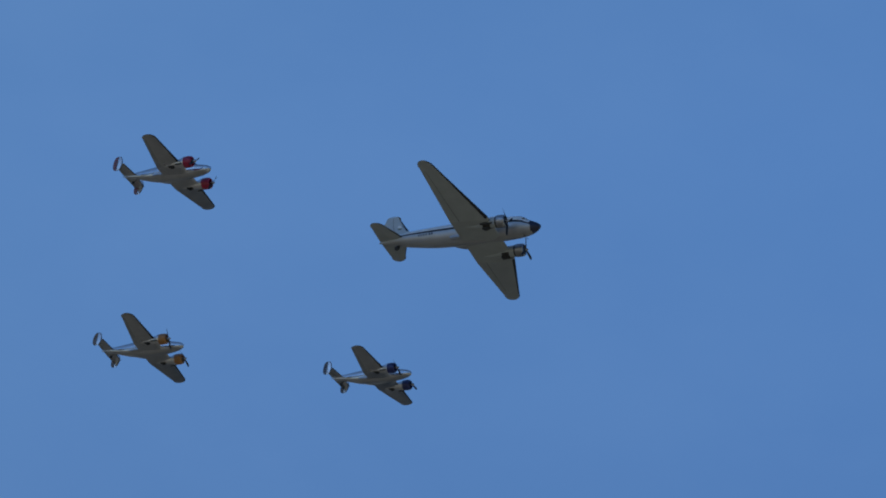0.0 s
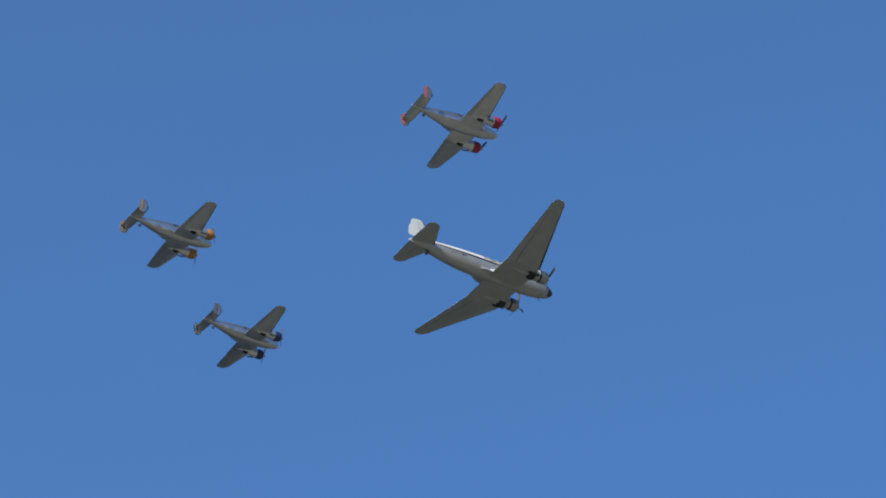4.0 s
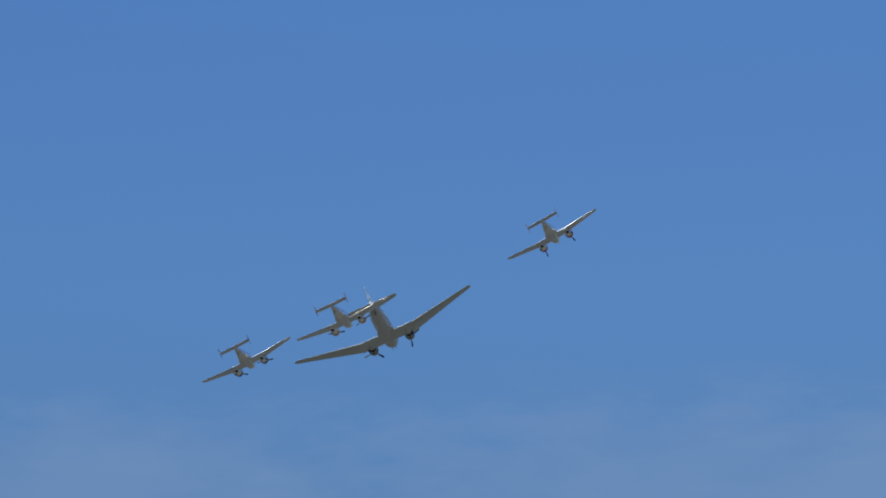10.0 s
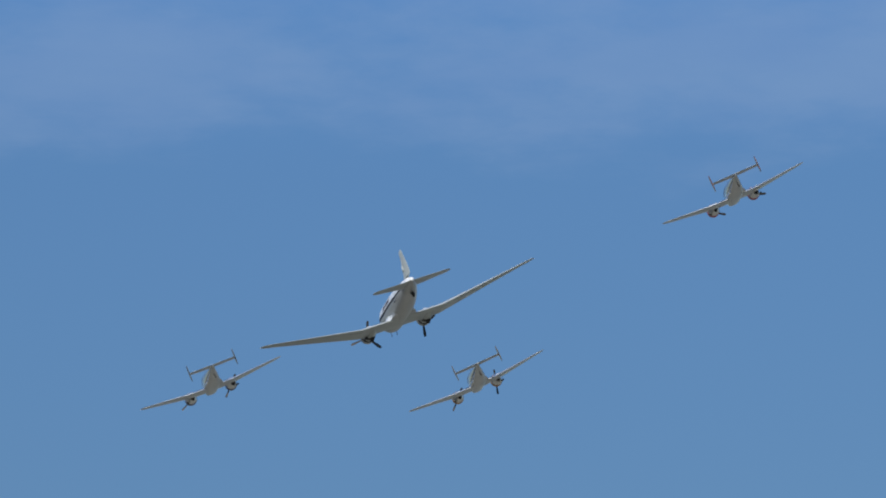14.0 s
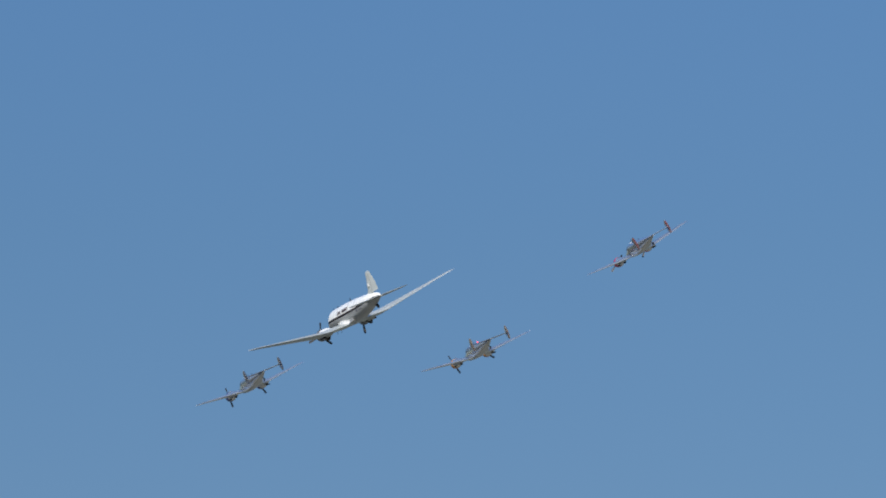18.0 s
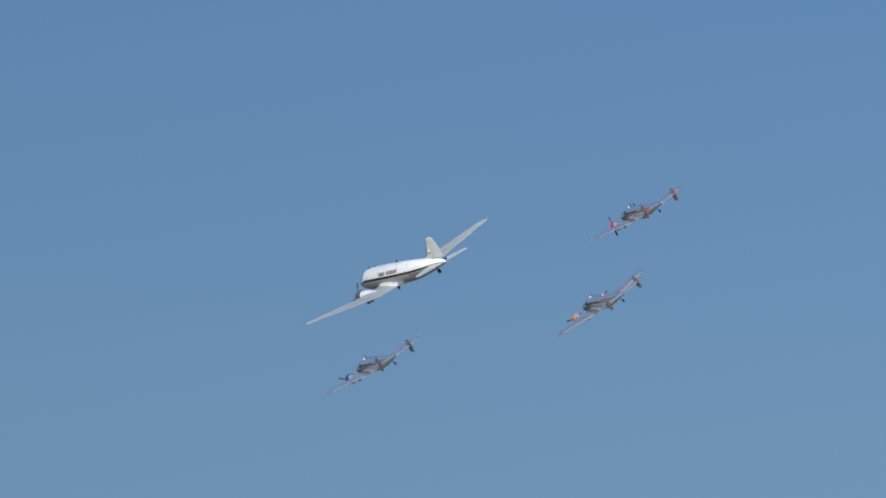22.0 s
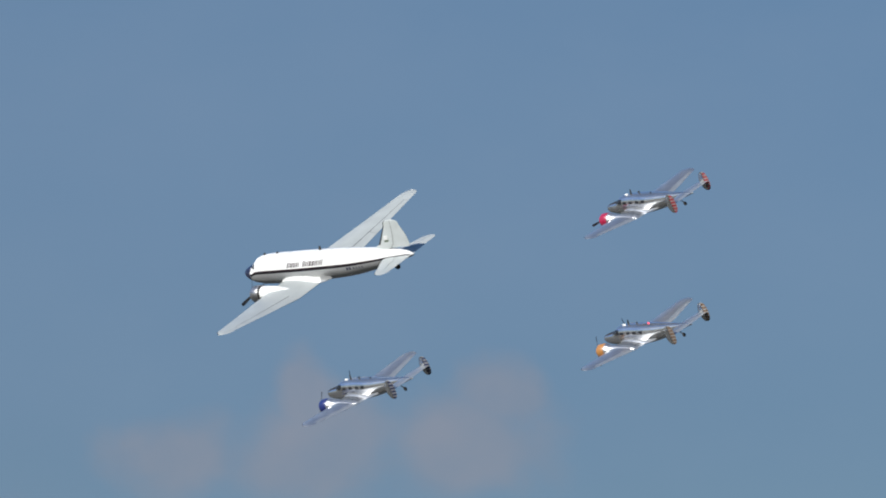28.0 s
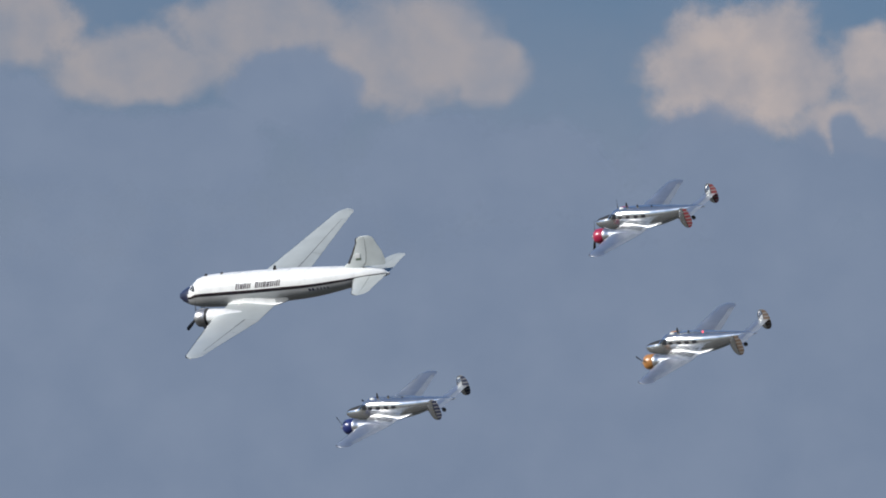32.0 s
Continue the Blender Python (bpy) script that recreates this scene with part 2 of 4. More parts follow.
def eased(stations, cuts=4):
    """More rows between the given ones, on a smooth curve."""
    out = []
    for i in range(len(stations) - 1):
        p = [stations[max(0, min(len(stations) - 1, i + d))] for d in (-1, 0, 1, 2)]
        for c in range(cuts):
            u = c / cuts
            out.append(tuple(0.5 * (2 * b + (c2 - a) * u + (2 * a - 5 * b + 4 * c2 - d) * u * u + (3 * b - a - 3 * c2 + d) * u ** 3)
                             for a, b, c2, d in zip(*p)))
            out[-1] = (p[1][0] + (p[2][0] - p[1][0]) * u, max(0.01, out[-1][1]), *out[-1][2:])
    return out + [stations[-1]]


def hull_ring(row, angles, full=2.0):
    """A cross-section; full: 2 for an ellipse, more for flatter sides."""
    x, hw, top, bottom = row
    mid = bottom + 0.48 * (top - bottom)
    ring = []
    for a in angles:
        c, s = math.cos(radians(a)), math.sin(radians(a))
        c, s = math.copysign(abs(c) ** (2 / full), c), math.copysign(abs(s) ** (2 / full), s)
        ring.append((x, hw * s, mid + (top - mid if c > 0 else mid - bottom) * c))
    return ring


def on_hull(stations, x, z, side, lift=0.012, full=2.0):
    hw, top, bottom = between(stations, x)
    mid = bottom + 0.48 * (top - bottom)
    c = max(-0.995, min(0.995, (z - mid) / (top - mid if z > mid else mid - bottom)))
    s = (1 - abs(c) ** full) ** (1 / full)
    k = Vector((0, s ** (full - 1) / hw, math.copysign(abs(c) ** (full - 1), c) / (top - mid if z > mid else mid - bottom))).normalized() * lift
    return Vector((x, side * (hw * s + k.y), z + k.z))


def patch(bm, stations, corners, side, steps=(3, 4), lift=0.012, full=2.0):
    """A thin plate lying on a hull between four corners (x, z): front low, rear low, rear high, front high."""
    a, b, c, d = [Vector(p) for p in corners]
    outer, inner = [], []
    for i in range(steps[0] + 1):
        u = i / steps[0]
        for j in range(steps[1] + 1):
            v = j / steps[1]
            p = (a * (1 - u) + b * u) * (1 - v) + (d * (1 - u) + c * u) * v
            outer.append(bm.verts.new(on_hull(stations, p.x, p.y, side, lift, full)))
            inner.append(bm.verts.new(on_hull(stations, p.x, p.y, side, -0.02, full)))
    w = steps[1] + 1
    for i in range(steps[0]):
        for j in range(steps[1]):
            q = [i * w + j, (i + 1) * w + j, (i + 1) * w + j + 1, i * w + j + 1]
            bm.faces.new([outer[k] for k in q])
    rim = [i * w for i in range(steps[0] + 1)] + [steps[0] * w + j for j in range(1, w)] \
        + [i * w + w - 1 for i in range(steps[0] - 1, -1, -1)] + [j for j in range(w - 2, 0, -1)]
    for k, m in zip(rim, rim[1:] + rim[:1]):
        bm.faces.new((outer[k], outer[m], inner[m], inner[k]))


CHORD = [0.0, 0.012, 0.035, 0.08, 0.16, 0.28, 0.42, 0.58, 0.74, 0.88, 1.0]


def thickness(c):
    return 5 * (0.2969 * math.sqrt(c) - 0.126 * c - 0.3516 * c * c + 0.2843 * c ** 3 - 0.1015 * c ** 4) + 0.012 * c


def foil(bm, stations, side=1, c0=0.0, c1=1.0, upright=False, boot=0.0, at_y=0.0, camber=0.0, rig=0.0):
    """A wing, fin or control surface. Stations: span, leading edge x, trailing edge x, height, thickness/chord.
    Only the chord from c0 to c1 is built; boot: the chord covered by the rubber boot (second material); rig: the angle at which the nose of the section is raised."""
    cs = sorted({c0, c1, *[c for c in CHORD if c0 < c < c1]} | ({boot} if c0 < boot < c1 else set()))
    loop = [(c, 1) for c in reversed(cs)] + [(c, -1) for c in (cs[1:] if c0 == 0.0 else cs)]
    rings = []
    for y, le, te, z, t in stations:
        ch, ring = le - te, []
        for c, up in loop:
            h = ch * (up * t * thickness(c) + camber * 4 * c * (1 - c) + rig * (0.4 - c))
            ring.append((le - c * ch, at_y + h, y) if upright else (le - c * ch, side * y, z + h))
        rings.append(ring)
    n = len(loop)

    def pick(i, j):
        a, b = loop[j][0], loop[(j + 1) % n][0]
        return (1 if boot and max(a, b) <= boot + 1e-6 else 0)
    loft(bm, rings, pick)


def tip_rows(y0, le0, te0, z0, y1, z1, t, slant=0.0, n=6, mid=0.5, flat=2.2):
    """Rows that round off a wing's end between y0 and y1."""
    rows, xm = [], le0 + (te0 - le0) * mid
    for i in range(1, n + 1):
        u = math.sin(0.5 * math.pi * i / n)
        k = max(0.10, (1 - u ** flat) ** (1 / flat))
        c = xm + slant * u
        rows.append((y0 + (y1 - y0) * u, c + (le0 - xm) * k, c + (te0 - xm) * k, z0 + (z1 - z0) * u, t))
    return rows


def fillet(bm, stations, full, side, wing, rows, pick=None):
    """A fairing in the corner between a hull and its wing (leading edge, trailing edge, height, thickness, rig); rows: x, width, height."""
    le, te, z, t, rig = wing
    ch, rings = le - te, []
    for x, w, h in rows:
        c = max(0.0, min(1.0, (le - x) / ch))
        low = z + ch * (t * thickness(c) + 0.08 * c * (1 - c) + rig * (0.4 - c)) + 0.012 + 0.16 * max(0.0, te + 0.15 - x)
        root = abs(on_hull(stations, x, low, 1, full=full).y) - 0.03
        high = abs(on_hull(stations, x, low + h, 1, full=full).y) - 0.01
        ring = []
        for k in range(7):
            q = 0.5 * math.pi * k / 6
            ring.append((x, side * (high + (root + w - high) * (1 - math.cos(q))), low + h * (1 - math.sin(q))))
        rings.append(ring + [(x, side * (root + w), low - 0.05), (x, side * (root - 0.12), low - 0.12), (x, side * (high - 0.15), low + h)])
    loft(bm, rings, pick)


def blade_mesh(bm, length, width, root=0.12, pitch=24.0):
    """A propeller blade along +z, turned about its length, with a pale tip."""
    rings, n = [], 9
    for i in range(n):
        u = i / (n - 1)
        r = root + (length - root) * u
        w = width * (0.35 + 1.3 * u - 0.75 * u * u) * (1.0 if u < 0.93 else 0.6)
        th = 0.06 * (1 - 0.8 * u)
        a = radians(62 - (62 - pitch) * u)
        ring = []
        for k in range(8):
            q = 2 * math.pi * k / 8
            e, f = 0.5 * w * math.cos(q), 0.5 * th * math.sin(q)
            ring.append((e * math.cos(a + 1.57) - f * math.sin(a + 1.57), e * math.sin(a + 1.57) + f * math.cos(a + 1.57), r))
        rings.append(ring)
    loft(bm, rings, lambda i, j: 1 if i == n - 2 else 0)


def propeller(parent, place, blades, radius, width, spin_mats):
    bm = bmesh.new()
    turned(bm, [(-0.16, 0.02), (-0.16, 0.15), (-0.02, 0.17), (0.08, 0.15), (0.20, 0.10), (0.27, 0.03)], (0, 0, 0), 14, caps=(True, True))
    hub = part("propeller", bm, STEEL, parent, "dark %s-bladed metal propeller" % ("three" if blades == 3 else "two"))
    hub.location = place
    for i in range(blades):
        bm = bmesh.new()
        blade_mesh(bm, radius, width)
        bmesh.ops.rotate(bm, verts=bm.verts, cent=(0, 0, 0), matrix=Matrix.Rotation(2 * math.pi * i / blades, 3, "X"))
        part("blade", bm, spin_mats, hub)
    return hub


def wheel(parent, name, place, radius, width, label="black rubber tyre half tucked into its bay"):
    """A tyre with its hub, its axle along y."""
    bm = bmesh.new()
    n, rings = 24, []
    for i in range(n):
        a = 2 * math.pi * i / n
        ring = []
        for k in range(10):
            b = 2 * math.pi * k / 10
            r = radius - 0.5 * width + 0.5 * width * math.cos(b)
            ring.append((r * math.cos(a), 0.5 * width * math.sin(b), r * math.sin(a)))
        rings.append(ring)
    loft(bm, rings + [rings[0]], caps=(False, False))
    bmesh.ops.remove_doubles(bm, verts=bm.verts, dist=1e-4)
    tyre = part(name, bm, RUBBER, parent, label)
    tyre.location = place
    bm = bmesh.new()
    prof = [(-0.42 * width, 0.03), (-0.42 * width, radius * 0.5), (-0.3 * width, radius * 0.62), (0.3 * width, radius * 0.62),
            (0.42 * width, radius * 0.5), (0.42 * width, 0.03)]
    turned(bm, prof, (0, 0, 0), 16, caps=(True, True))
    bmesh.ops.rotate(bm, verts=bm.verts, cent=(0, 0, 0), matrix=Matrix.Rotation(math.pi / 2, 3, "Z"))
    part("wheel_hub", bm, SOOT, tyre)
    return tyre


def rod(bm, a, b, r, n=8):
    """A round bar between two points."""
    a, b = Vector(a), Vector(b)
    d = (b - a).normalized()
    u = d.orthogonal().normalized()
    v = d.cross(u)
    loft(bm, [[p + r * (math.cos(2 * math.pi * k / n) * u + math.sin(2 * math.pi * k / n) * v) for k in range(n)] for p in (a, b)])


def dome(bm, place, r, squash=1.0, n=10):
    rings = [[(place[0] + r * math.cos(e) * math.cos(2 * math.pi * k / n), place[1] + r * math.cos(e) * math.sin(2 * math.pi * k / n),
               place[2] + squash * r * math.sin(e)) for k in range(n)] for e in (-1.4, -0.8, -0.3, 0.2, 0.7, 1.2, 1.5)]
    loft(bm, rings)


def radial_engine(parent, place, radius, depth):
    """Crankcase and a ring of finned cylinders inside the cowling."""
    bm = bmesh.new()
    turned(bm, [(-depth, 0.2), (-depth, radius * 0.5), (-0.1, radius * 0.45), (0.12, radius * 0.3), (0.25, 0.1)], place, 14, caps=(True, True))
    for i in range(9):
        a = 2 * math.pi * i / 9
        d = Vector((0, math.cos(a), math.sin(a)))
        o = Vector(place) + Vector((-0.5 * depth, 0, 0))
        rod(bm, o + d * radius * 0.4, o + d * radius * 0.92, radius * 0.17)
    return part("engine", bm, SOOT, parent, "dark radial engine inside its cowling")


# ---------------------------------------------------------------- the large white airliner
HULL = [(7.0, 0.03, -0.06, -0.16), (6.9, 0.24, 0.12, -0.36), (6.6, 0.48, 0.33, -0.62), (6.1, 0.73, 0.55, -0.86), (5.55, 0.92, 0.76, -1.03),
        (5.0, 1.06, 1.18, -1.15), (4.3, 1.17, 1.38, -1.24), (3.0, 1.23, 1.44, -1.31), (0.0, 1.25, 1.42, -1.37), (-3.0, 1.24, 1.36, -1.33),
        (-6.0, 1.15, 1.22, -1.17), (-9.0, 0.88, 1.02, -0.74), (-11.0, 0.52, 0.80, -0.33), (-12.2, 0.21, 0.50, -0.08), (-12.65, 0.04, 0.24, 0.06)]
SKIN = eased(HULL, 4)
HULL_ANGLES = [0, 15, 30, 45, 58, 70, 75.5, 78, 87, 96, 107, 118, 130, 143, 156, 168, 180, 192, 204, 217, 230, 242, 253, 264, 273, 282, 284.5, 290, 302, 315, 330, 345]


def build_airliner():
    plane = new("airliner")
    tagged(plane, "white twin-engined propeller airliner with a dark stripe in flight", "airplane")
    rows = SKIN
    bm = bmesh.new()

    def skin(i, j):
        a = HULL_ANGLES[j]
        b = min(a, 360 - a - 0.01)
        if rows[i][0] > 5.7 + 0.45 * b / 180:
            return 1
        if rows[i][0] < -12.3:
            return 0 if b < 80 else 2
        if 78 <= a < 87 or 273 <= a < 284.5:
            return 4
        if 75.5 <= a < 78:
            return 3
        return 0 if b < 80 else 2
    loft(bm, [hull_ring(r, HULL_ANGLES) for r in rows], skin)
    part("fuselage", bm, [WHITE, NAVY, BELLY, MAROON, STRIPE], plane, "white upper fuselage with navy nose, dark stripe and bare metal belly")

    # windscreen and cabin windows
    for side in (1, -1):
        for corners in (((5.64, 0.56), (5.40, 0.54), (5.22, 0.88), (5.34, 0.86)), ((5.34, 0.52), (4.96, 0.52), (5.00, 0.86), (5.16, 0.88))):
            bm = bmesh.new()
            patch(bm, SKIN, corners, side)
            part("cockpit_window", bm, GLASS, plane, "dark cockpit pane")
    # operator's name as plain slanted bars, and the registration likewise
    for side in (1, -1):
        x, lean = 1.0, -0.12 * side
        for gap, wide, tall in ((0, 0.30, 0.44), (0, 0.24, 0.38), (0, 0.26, 0.40), (0, 0.30, 0.38), (0.36, 0.26, 0.44), (0, 0.30, 0.38),
                                (0, 0.24, 0.40), (0, 0.24, 0.38), (0, 0.10, 0.40), (0, 0.30, 0.38), (0, 0.30, 0.44)):
            x -= gap
            low, high = 0.44, 0.44 + tall
            strokes = [((x, low), (x - 0.11, low), (x - 0.11 + lean, high), (x + lean, high))]
            if wide > 0.2:
                strokes.append(((x - wide + 0.09, low), (x - wide, low), (x - wide + lean, high), (x - wide + 0.09 + lean, high)))
            for corners in strokes:
                bm = bmesh.new()
                patch(bm, SKIN, corners, side, (1, 3))
                part("name_bar", bm, LETTER, plane)
            x -= wide + 0.09
        x = -5.65
        for k in range(6):
            bm = bmesh.new()
            patch(bm, SKIN, ((x, -0.28), (x - 0.19, -0.28), (x - 0.19, -0.04), (x, -0.04)), side, (1, 2))
            part("marking_bar", bm, NAVY if k < 2 else FADED, plane)
            x -= 0.30 if k != 1 else 0.42

    # wings
    bm = bmesh.new()
    foil(bm, [(-4.25, 2.35, -2.15, -1.10, 0.15), (0, 2.35, -2.15, -1.10, 0.15), (4.25, 2.35, -2.15, -1.10, 0.15)], boot=0.02, camber=0.02, rig=0.04)
    part("wing_center_section", bm, [WING_GREY, WING_GREY], plane, "broad grey wing centre section")

    def at(y):
        u = (y - 4.25) / (13.2 - 4.25)
        return (y, 2.35 - 3.02 * u, -2.15 - 0.32 * u, -1.10 + 1.32 * u, 0.15 - 0.05 * u)
    for side, word in ((1, "left"), (-1, "right")):
        bm = bmesh.new()
        foil(bm, [at(4.25), at(7.6), at(10.0), at(12.7)], side, c1=0.744, boot=0.07, camber=0.02, rig=0.04)
        e = at(13.2)
        foil(bm, [at(12.7), e] + tip_rows(e[0], e[1], e[2], e[3], 14.45, 0.36, 0.10, -0.25), side, boot=0.07, camber=0.02, rig=0.04)
        wing = part("outer_wing", bm, [WING_GREY, RUBBER], plane, "tapered grey outer wing with black leading edge")
        bm = bmesh.new()
        foil(bm, [at(7.64), at(10.0), at(12.66)], side, c0=0.767, camber=0.02, rig=0.04)
        part("aileron", bm, WING_GREY, wing)
        # solid strip coloured as the shade in the aileron and flap gap
        bm = bmesh.new()
        foil(bm, [at(4.25), at(7.6), at(10.0), at(12.7)], side, c0=0.745, c1=0.766, camber=0.02, rig=0.04)
        part("hinge_shade_strip", bm, GAP, wing, "dark strip for the shaded gap along the aileron and flap")
        bm = bmesh.new()
        foil(bm, [at(4.27), at(6.0), at(7.6)], side, c0=0.767, camber=0.02, rig=0.04)
        part("flap", bm, WING_GREY, wing)
        bm = bmesh.new()
        rod(bm, (-1.55, side * 14.44, 0.36), (-1.75, side * 14.44, 0.36), 0.04)
        part("tip_lamp", bm, CLEAR_LENS, wing)
        # wing fillet
        bm = bmesh.new()
        fillet(bm, HULL, 2.0, side, (2.35, -2.15, -1.10, 0.15, 0.04), ((2.2, 0.08, 0.10), (1.5, 0.20, 0.24), (0.4, 0.30, 0.34), (-0.8, 0.44, 0.42),
               (-1.7, 0.60, 0.46), (-2.3, 0.66, 0.46), (-2.9, 0.46, 0.40), (-3.5, 0.12, 0.24)), lambda i, j: 1 if j > 5 or i > 4 else 0)
        part("wing_fillet", bm, [WHITE, BELLY], plane, "white wing fairing ending in bare metal")

        # engine
        ex, ey, ez = 4.02, side * 2.98, -0.97
        bm = bmesh.new()
        turned(bm, [(-1.15, 0.66), (-0.95, 0.74), (-0.5, 0.75), (-0.15, 0.72), (-0.02, 0.64), (0.0, 0.58), (-0.06, 0.54), (-0.5, 0.56), (-1.0, 0.58)],
               (ex, ey, ez), 28, lambda i, j: 1 if i == 0 else 0)
        cowl = part("cowling", bm, [STEEL, SOOT], plane, "bare metal engine cowling")
        radial_engine(plane, (ex - 0.35, ey, ez), 0.56, 0.5)
        bm = bmesh.new()
        rings = []
        for x, r, dz, sq in ((2.95, 0.66, 0.0, 1.0), (2.3, 0.66, -0.02, 1.0), (1.4, 0.60, -0.04, 1.0), (0.4, 0.47, -0.09, 0.92), (-0.6, 0.29, -0.13, 0.8), (-1.5, 0.06, -0.15, 0.6)):
            rings.append([(x, ey + r * math.cos(q), ez + dz + sq * r * math.sin(q)) for q in [2 * math.pi * k / 20 for k in range(20)]])
        # dark faces low behind the cowling mark the wheel bay
        loft(bm, rings, lambda i, j: 1 if 12 <= j <= 17 and i == 1 else 0 if j < 9 else 2)
        part("nacelle", bm, [WHITE, SOOT, WING_GREY], plane, "white nacelle with grey underside and dark wheel bay")
        bm = bmesh.new()
        rod(bm, (2.6, ey + side * 0.55, ez - 0.42), (1.2, ey + side * 0.62, ez - 0.5), 0.11)
        part("exhaust_pipe", bm, SOOT, plane)
        wheel(plane, "main_wheel", (1.75, ey, ez - 0.42), 0.56, 0.40)
        bm = bmesh.new()
        for o in (-0.34, 0.34):
            rod(bm, (2.3, ey + o, ez - 0.45), (1.75, ey + o, ez - 0.5), 0.05)
        rod(bm, (1.75, ey - 0.36, ez - 0.42), (1.75, ey + 0.36, ez - 0.42), 0.05)
        part("undercarriage_strut", bm, STEEL, plane)
        props.append((plane, propeller(plane, (ex + 0.17, ey, ez), 3, 1.75, 0.34, [BLACK, BLACK]), (ex + 0.17, ey, ez), 23 if side > 0 else 71))

        # tailplane
        ts = [(0.15, -9.35, -12.45, 0.16, 0.10), (1.6, -9.95, -12.42, 0.16, 0.10), (3.0, -10.62, -12.36, 0.16, 0.09)]
        tip = tip_rows(3.0, -10.62, -12.36, 0.16, 4.03, 0.16, 0.09, -0.2)
        bm = bmesh.new()
        foil(bm, ts + tip, side, c1=0.55, boot=0.05)
        tail = part("tailplane", bm, [WING_GREY, RUBBER], plane, "grey tailplane with black leading edge")
        bm = bmesh.new()
        foil(bm, ts + tip, side, c0=0.565)
        part("elevator", bm, WING_GREY, tail)

    # fin and rudder
    fs = [(0.72, -7.4, -12.3, 0, 0.08), (0.95, -8.5, -12.5, 0, 0.08), (1.3, -9.15, -12.62, 0, 0.09), (2.1, -9.75, -12.52, 0, 0.09), (3.0, -10.38, -12.16, 0, 0.08)]
    tip = tip_rows(3.0, -10.38, -12.16, 0, 3.53, 0, 0.08, 0.0, flat=2.6)
    bm = bmesh.new()
    foil(bm, fs[:3], upright=True, c1=0.495)
    foil(bm, fs[2:] + tip, upright=True, c1=0.495, boot=0.08)
    part("fin", bm, [GREY, RUBBER], plane, "grey fin with black leading edge")
    bm = bmesh.new()
    foil(bm, fs[1:] + tip, upright=True, c0=0.515)
    part("rudder", bm, GREY, plane, "pale grey rudder")
    # solid strip with the rudder gap's shade in its colour
    bm = bmesh.new()
    foil(bm, fs[1:] + tip, upright=True, c0=0.496, c1=0.514)
    part("rudder_shade_strip", bm, GAP, plane, "dark strip for the shaded gap along the rudder hinge")
    for side in (1, -1):
        for z0, z1, m in ((1.76, 2.12, WHITE), (1.56, 1.74, GREEN)):
            bm = bmesh.new()
            v = [bm.verts.new((x, side * y, z)) for y in (0.10, 0.165) for x, z in ((-10.05, z0), (-10.5, z0), (-10.58, z1), (-10.13, z1))]
            for q in ((0, 1, 2, 3), (7, 6, 5, 4), (0, 4, 5, 1), (1, 5, 6, 2), (2, 6, 7, 3), (3, 7, 4, 0)):
                bm.faces.new([v[k] for k in q])
            part("fin_emblem", bm, m, plane, smooth=False)

    # tail wheel, aerials, pitot tubes
    bm = bmesh.new()
    rod(bm, (-9.9, 0.12, -0.42), (-10.35, 0.14, -0.82), 0.045)
    rod(bm, (-9.9, -0.12, -0.42), (-10.35, -0.14, -0.82), 0.045)
    rod(bm, (-10.35, -0.16, -0.82), (-10.35, 0.16, -0.82), 0.04)
    part("tail_wheel_fork", bm, SOOT, plane)
    wheel(plane, "tail_wheel", (-10.35, 0, -0.82), 0.30, 0.2, "small black tail wheel hanging below the tail")
    for x, z, h in ((4.1, 1.36, 0.24), (2.6, 1.44, 0.16), (-2.4, 1.41, 0.34)):
        bm = bmesh.new()
        foil(bm, [(z - 0.05, x + 0.18, x - 0.18, 0, 0.2), (z + h, x - 0.02, x - 0.2, 0, 0.2)], upright=True)
        part("aerial", bm, SOOT, plane)
    for y in (0.28, -0.28):
        bm = bmesh.new()
        rod(bm, (5.2, y, -1.08), (5.2, y, -1.4), 0.03)
        rod(bm, (5.19, y, -1.4), (5.6, y, -1.4), 0.025)
        part("pitot_tube", bm, SOOT, plane)
    bm = bmesh.new()
    dome(bm, (-12.62, 0, 0.18), 0.06)
    part("tail_lamp", bm, CLEAR_LENS, plane)
    return plane


# ---------------------------------------------------------------- the three polished twins
BODY = [(3.46, 0.04, 0.16, 0.02), (3.38, 0.22, 0.28, -0.12), (3.1, 0.38, 0.40, -0.29), (2.5, 0.53, 0.52, -0.44), (2.0, 0.60, 0.62, -0.53), (1.55, 0.66, 0.94, -0.58),
        (1.1, 0.72, 1.04, -0.61), (0.0, 0.77, 1.06, -0.65), (-1.5, 0.84, 1.00, -0.63), (-3.0, 0.69, 0.88, -0.46), (-4.5, 0.44, 0.76, -0.07),
        (-5.85, 0.20, 0.67, 0.29), (-6.58, 0.04, 0.58, 0.46)]
BODY_SKIN = eased(BODY, 4)
BODY_ANGLES = list(range(0, 360, 12))


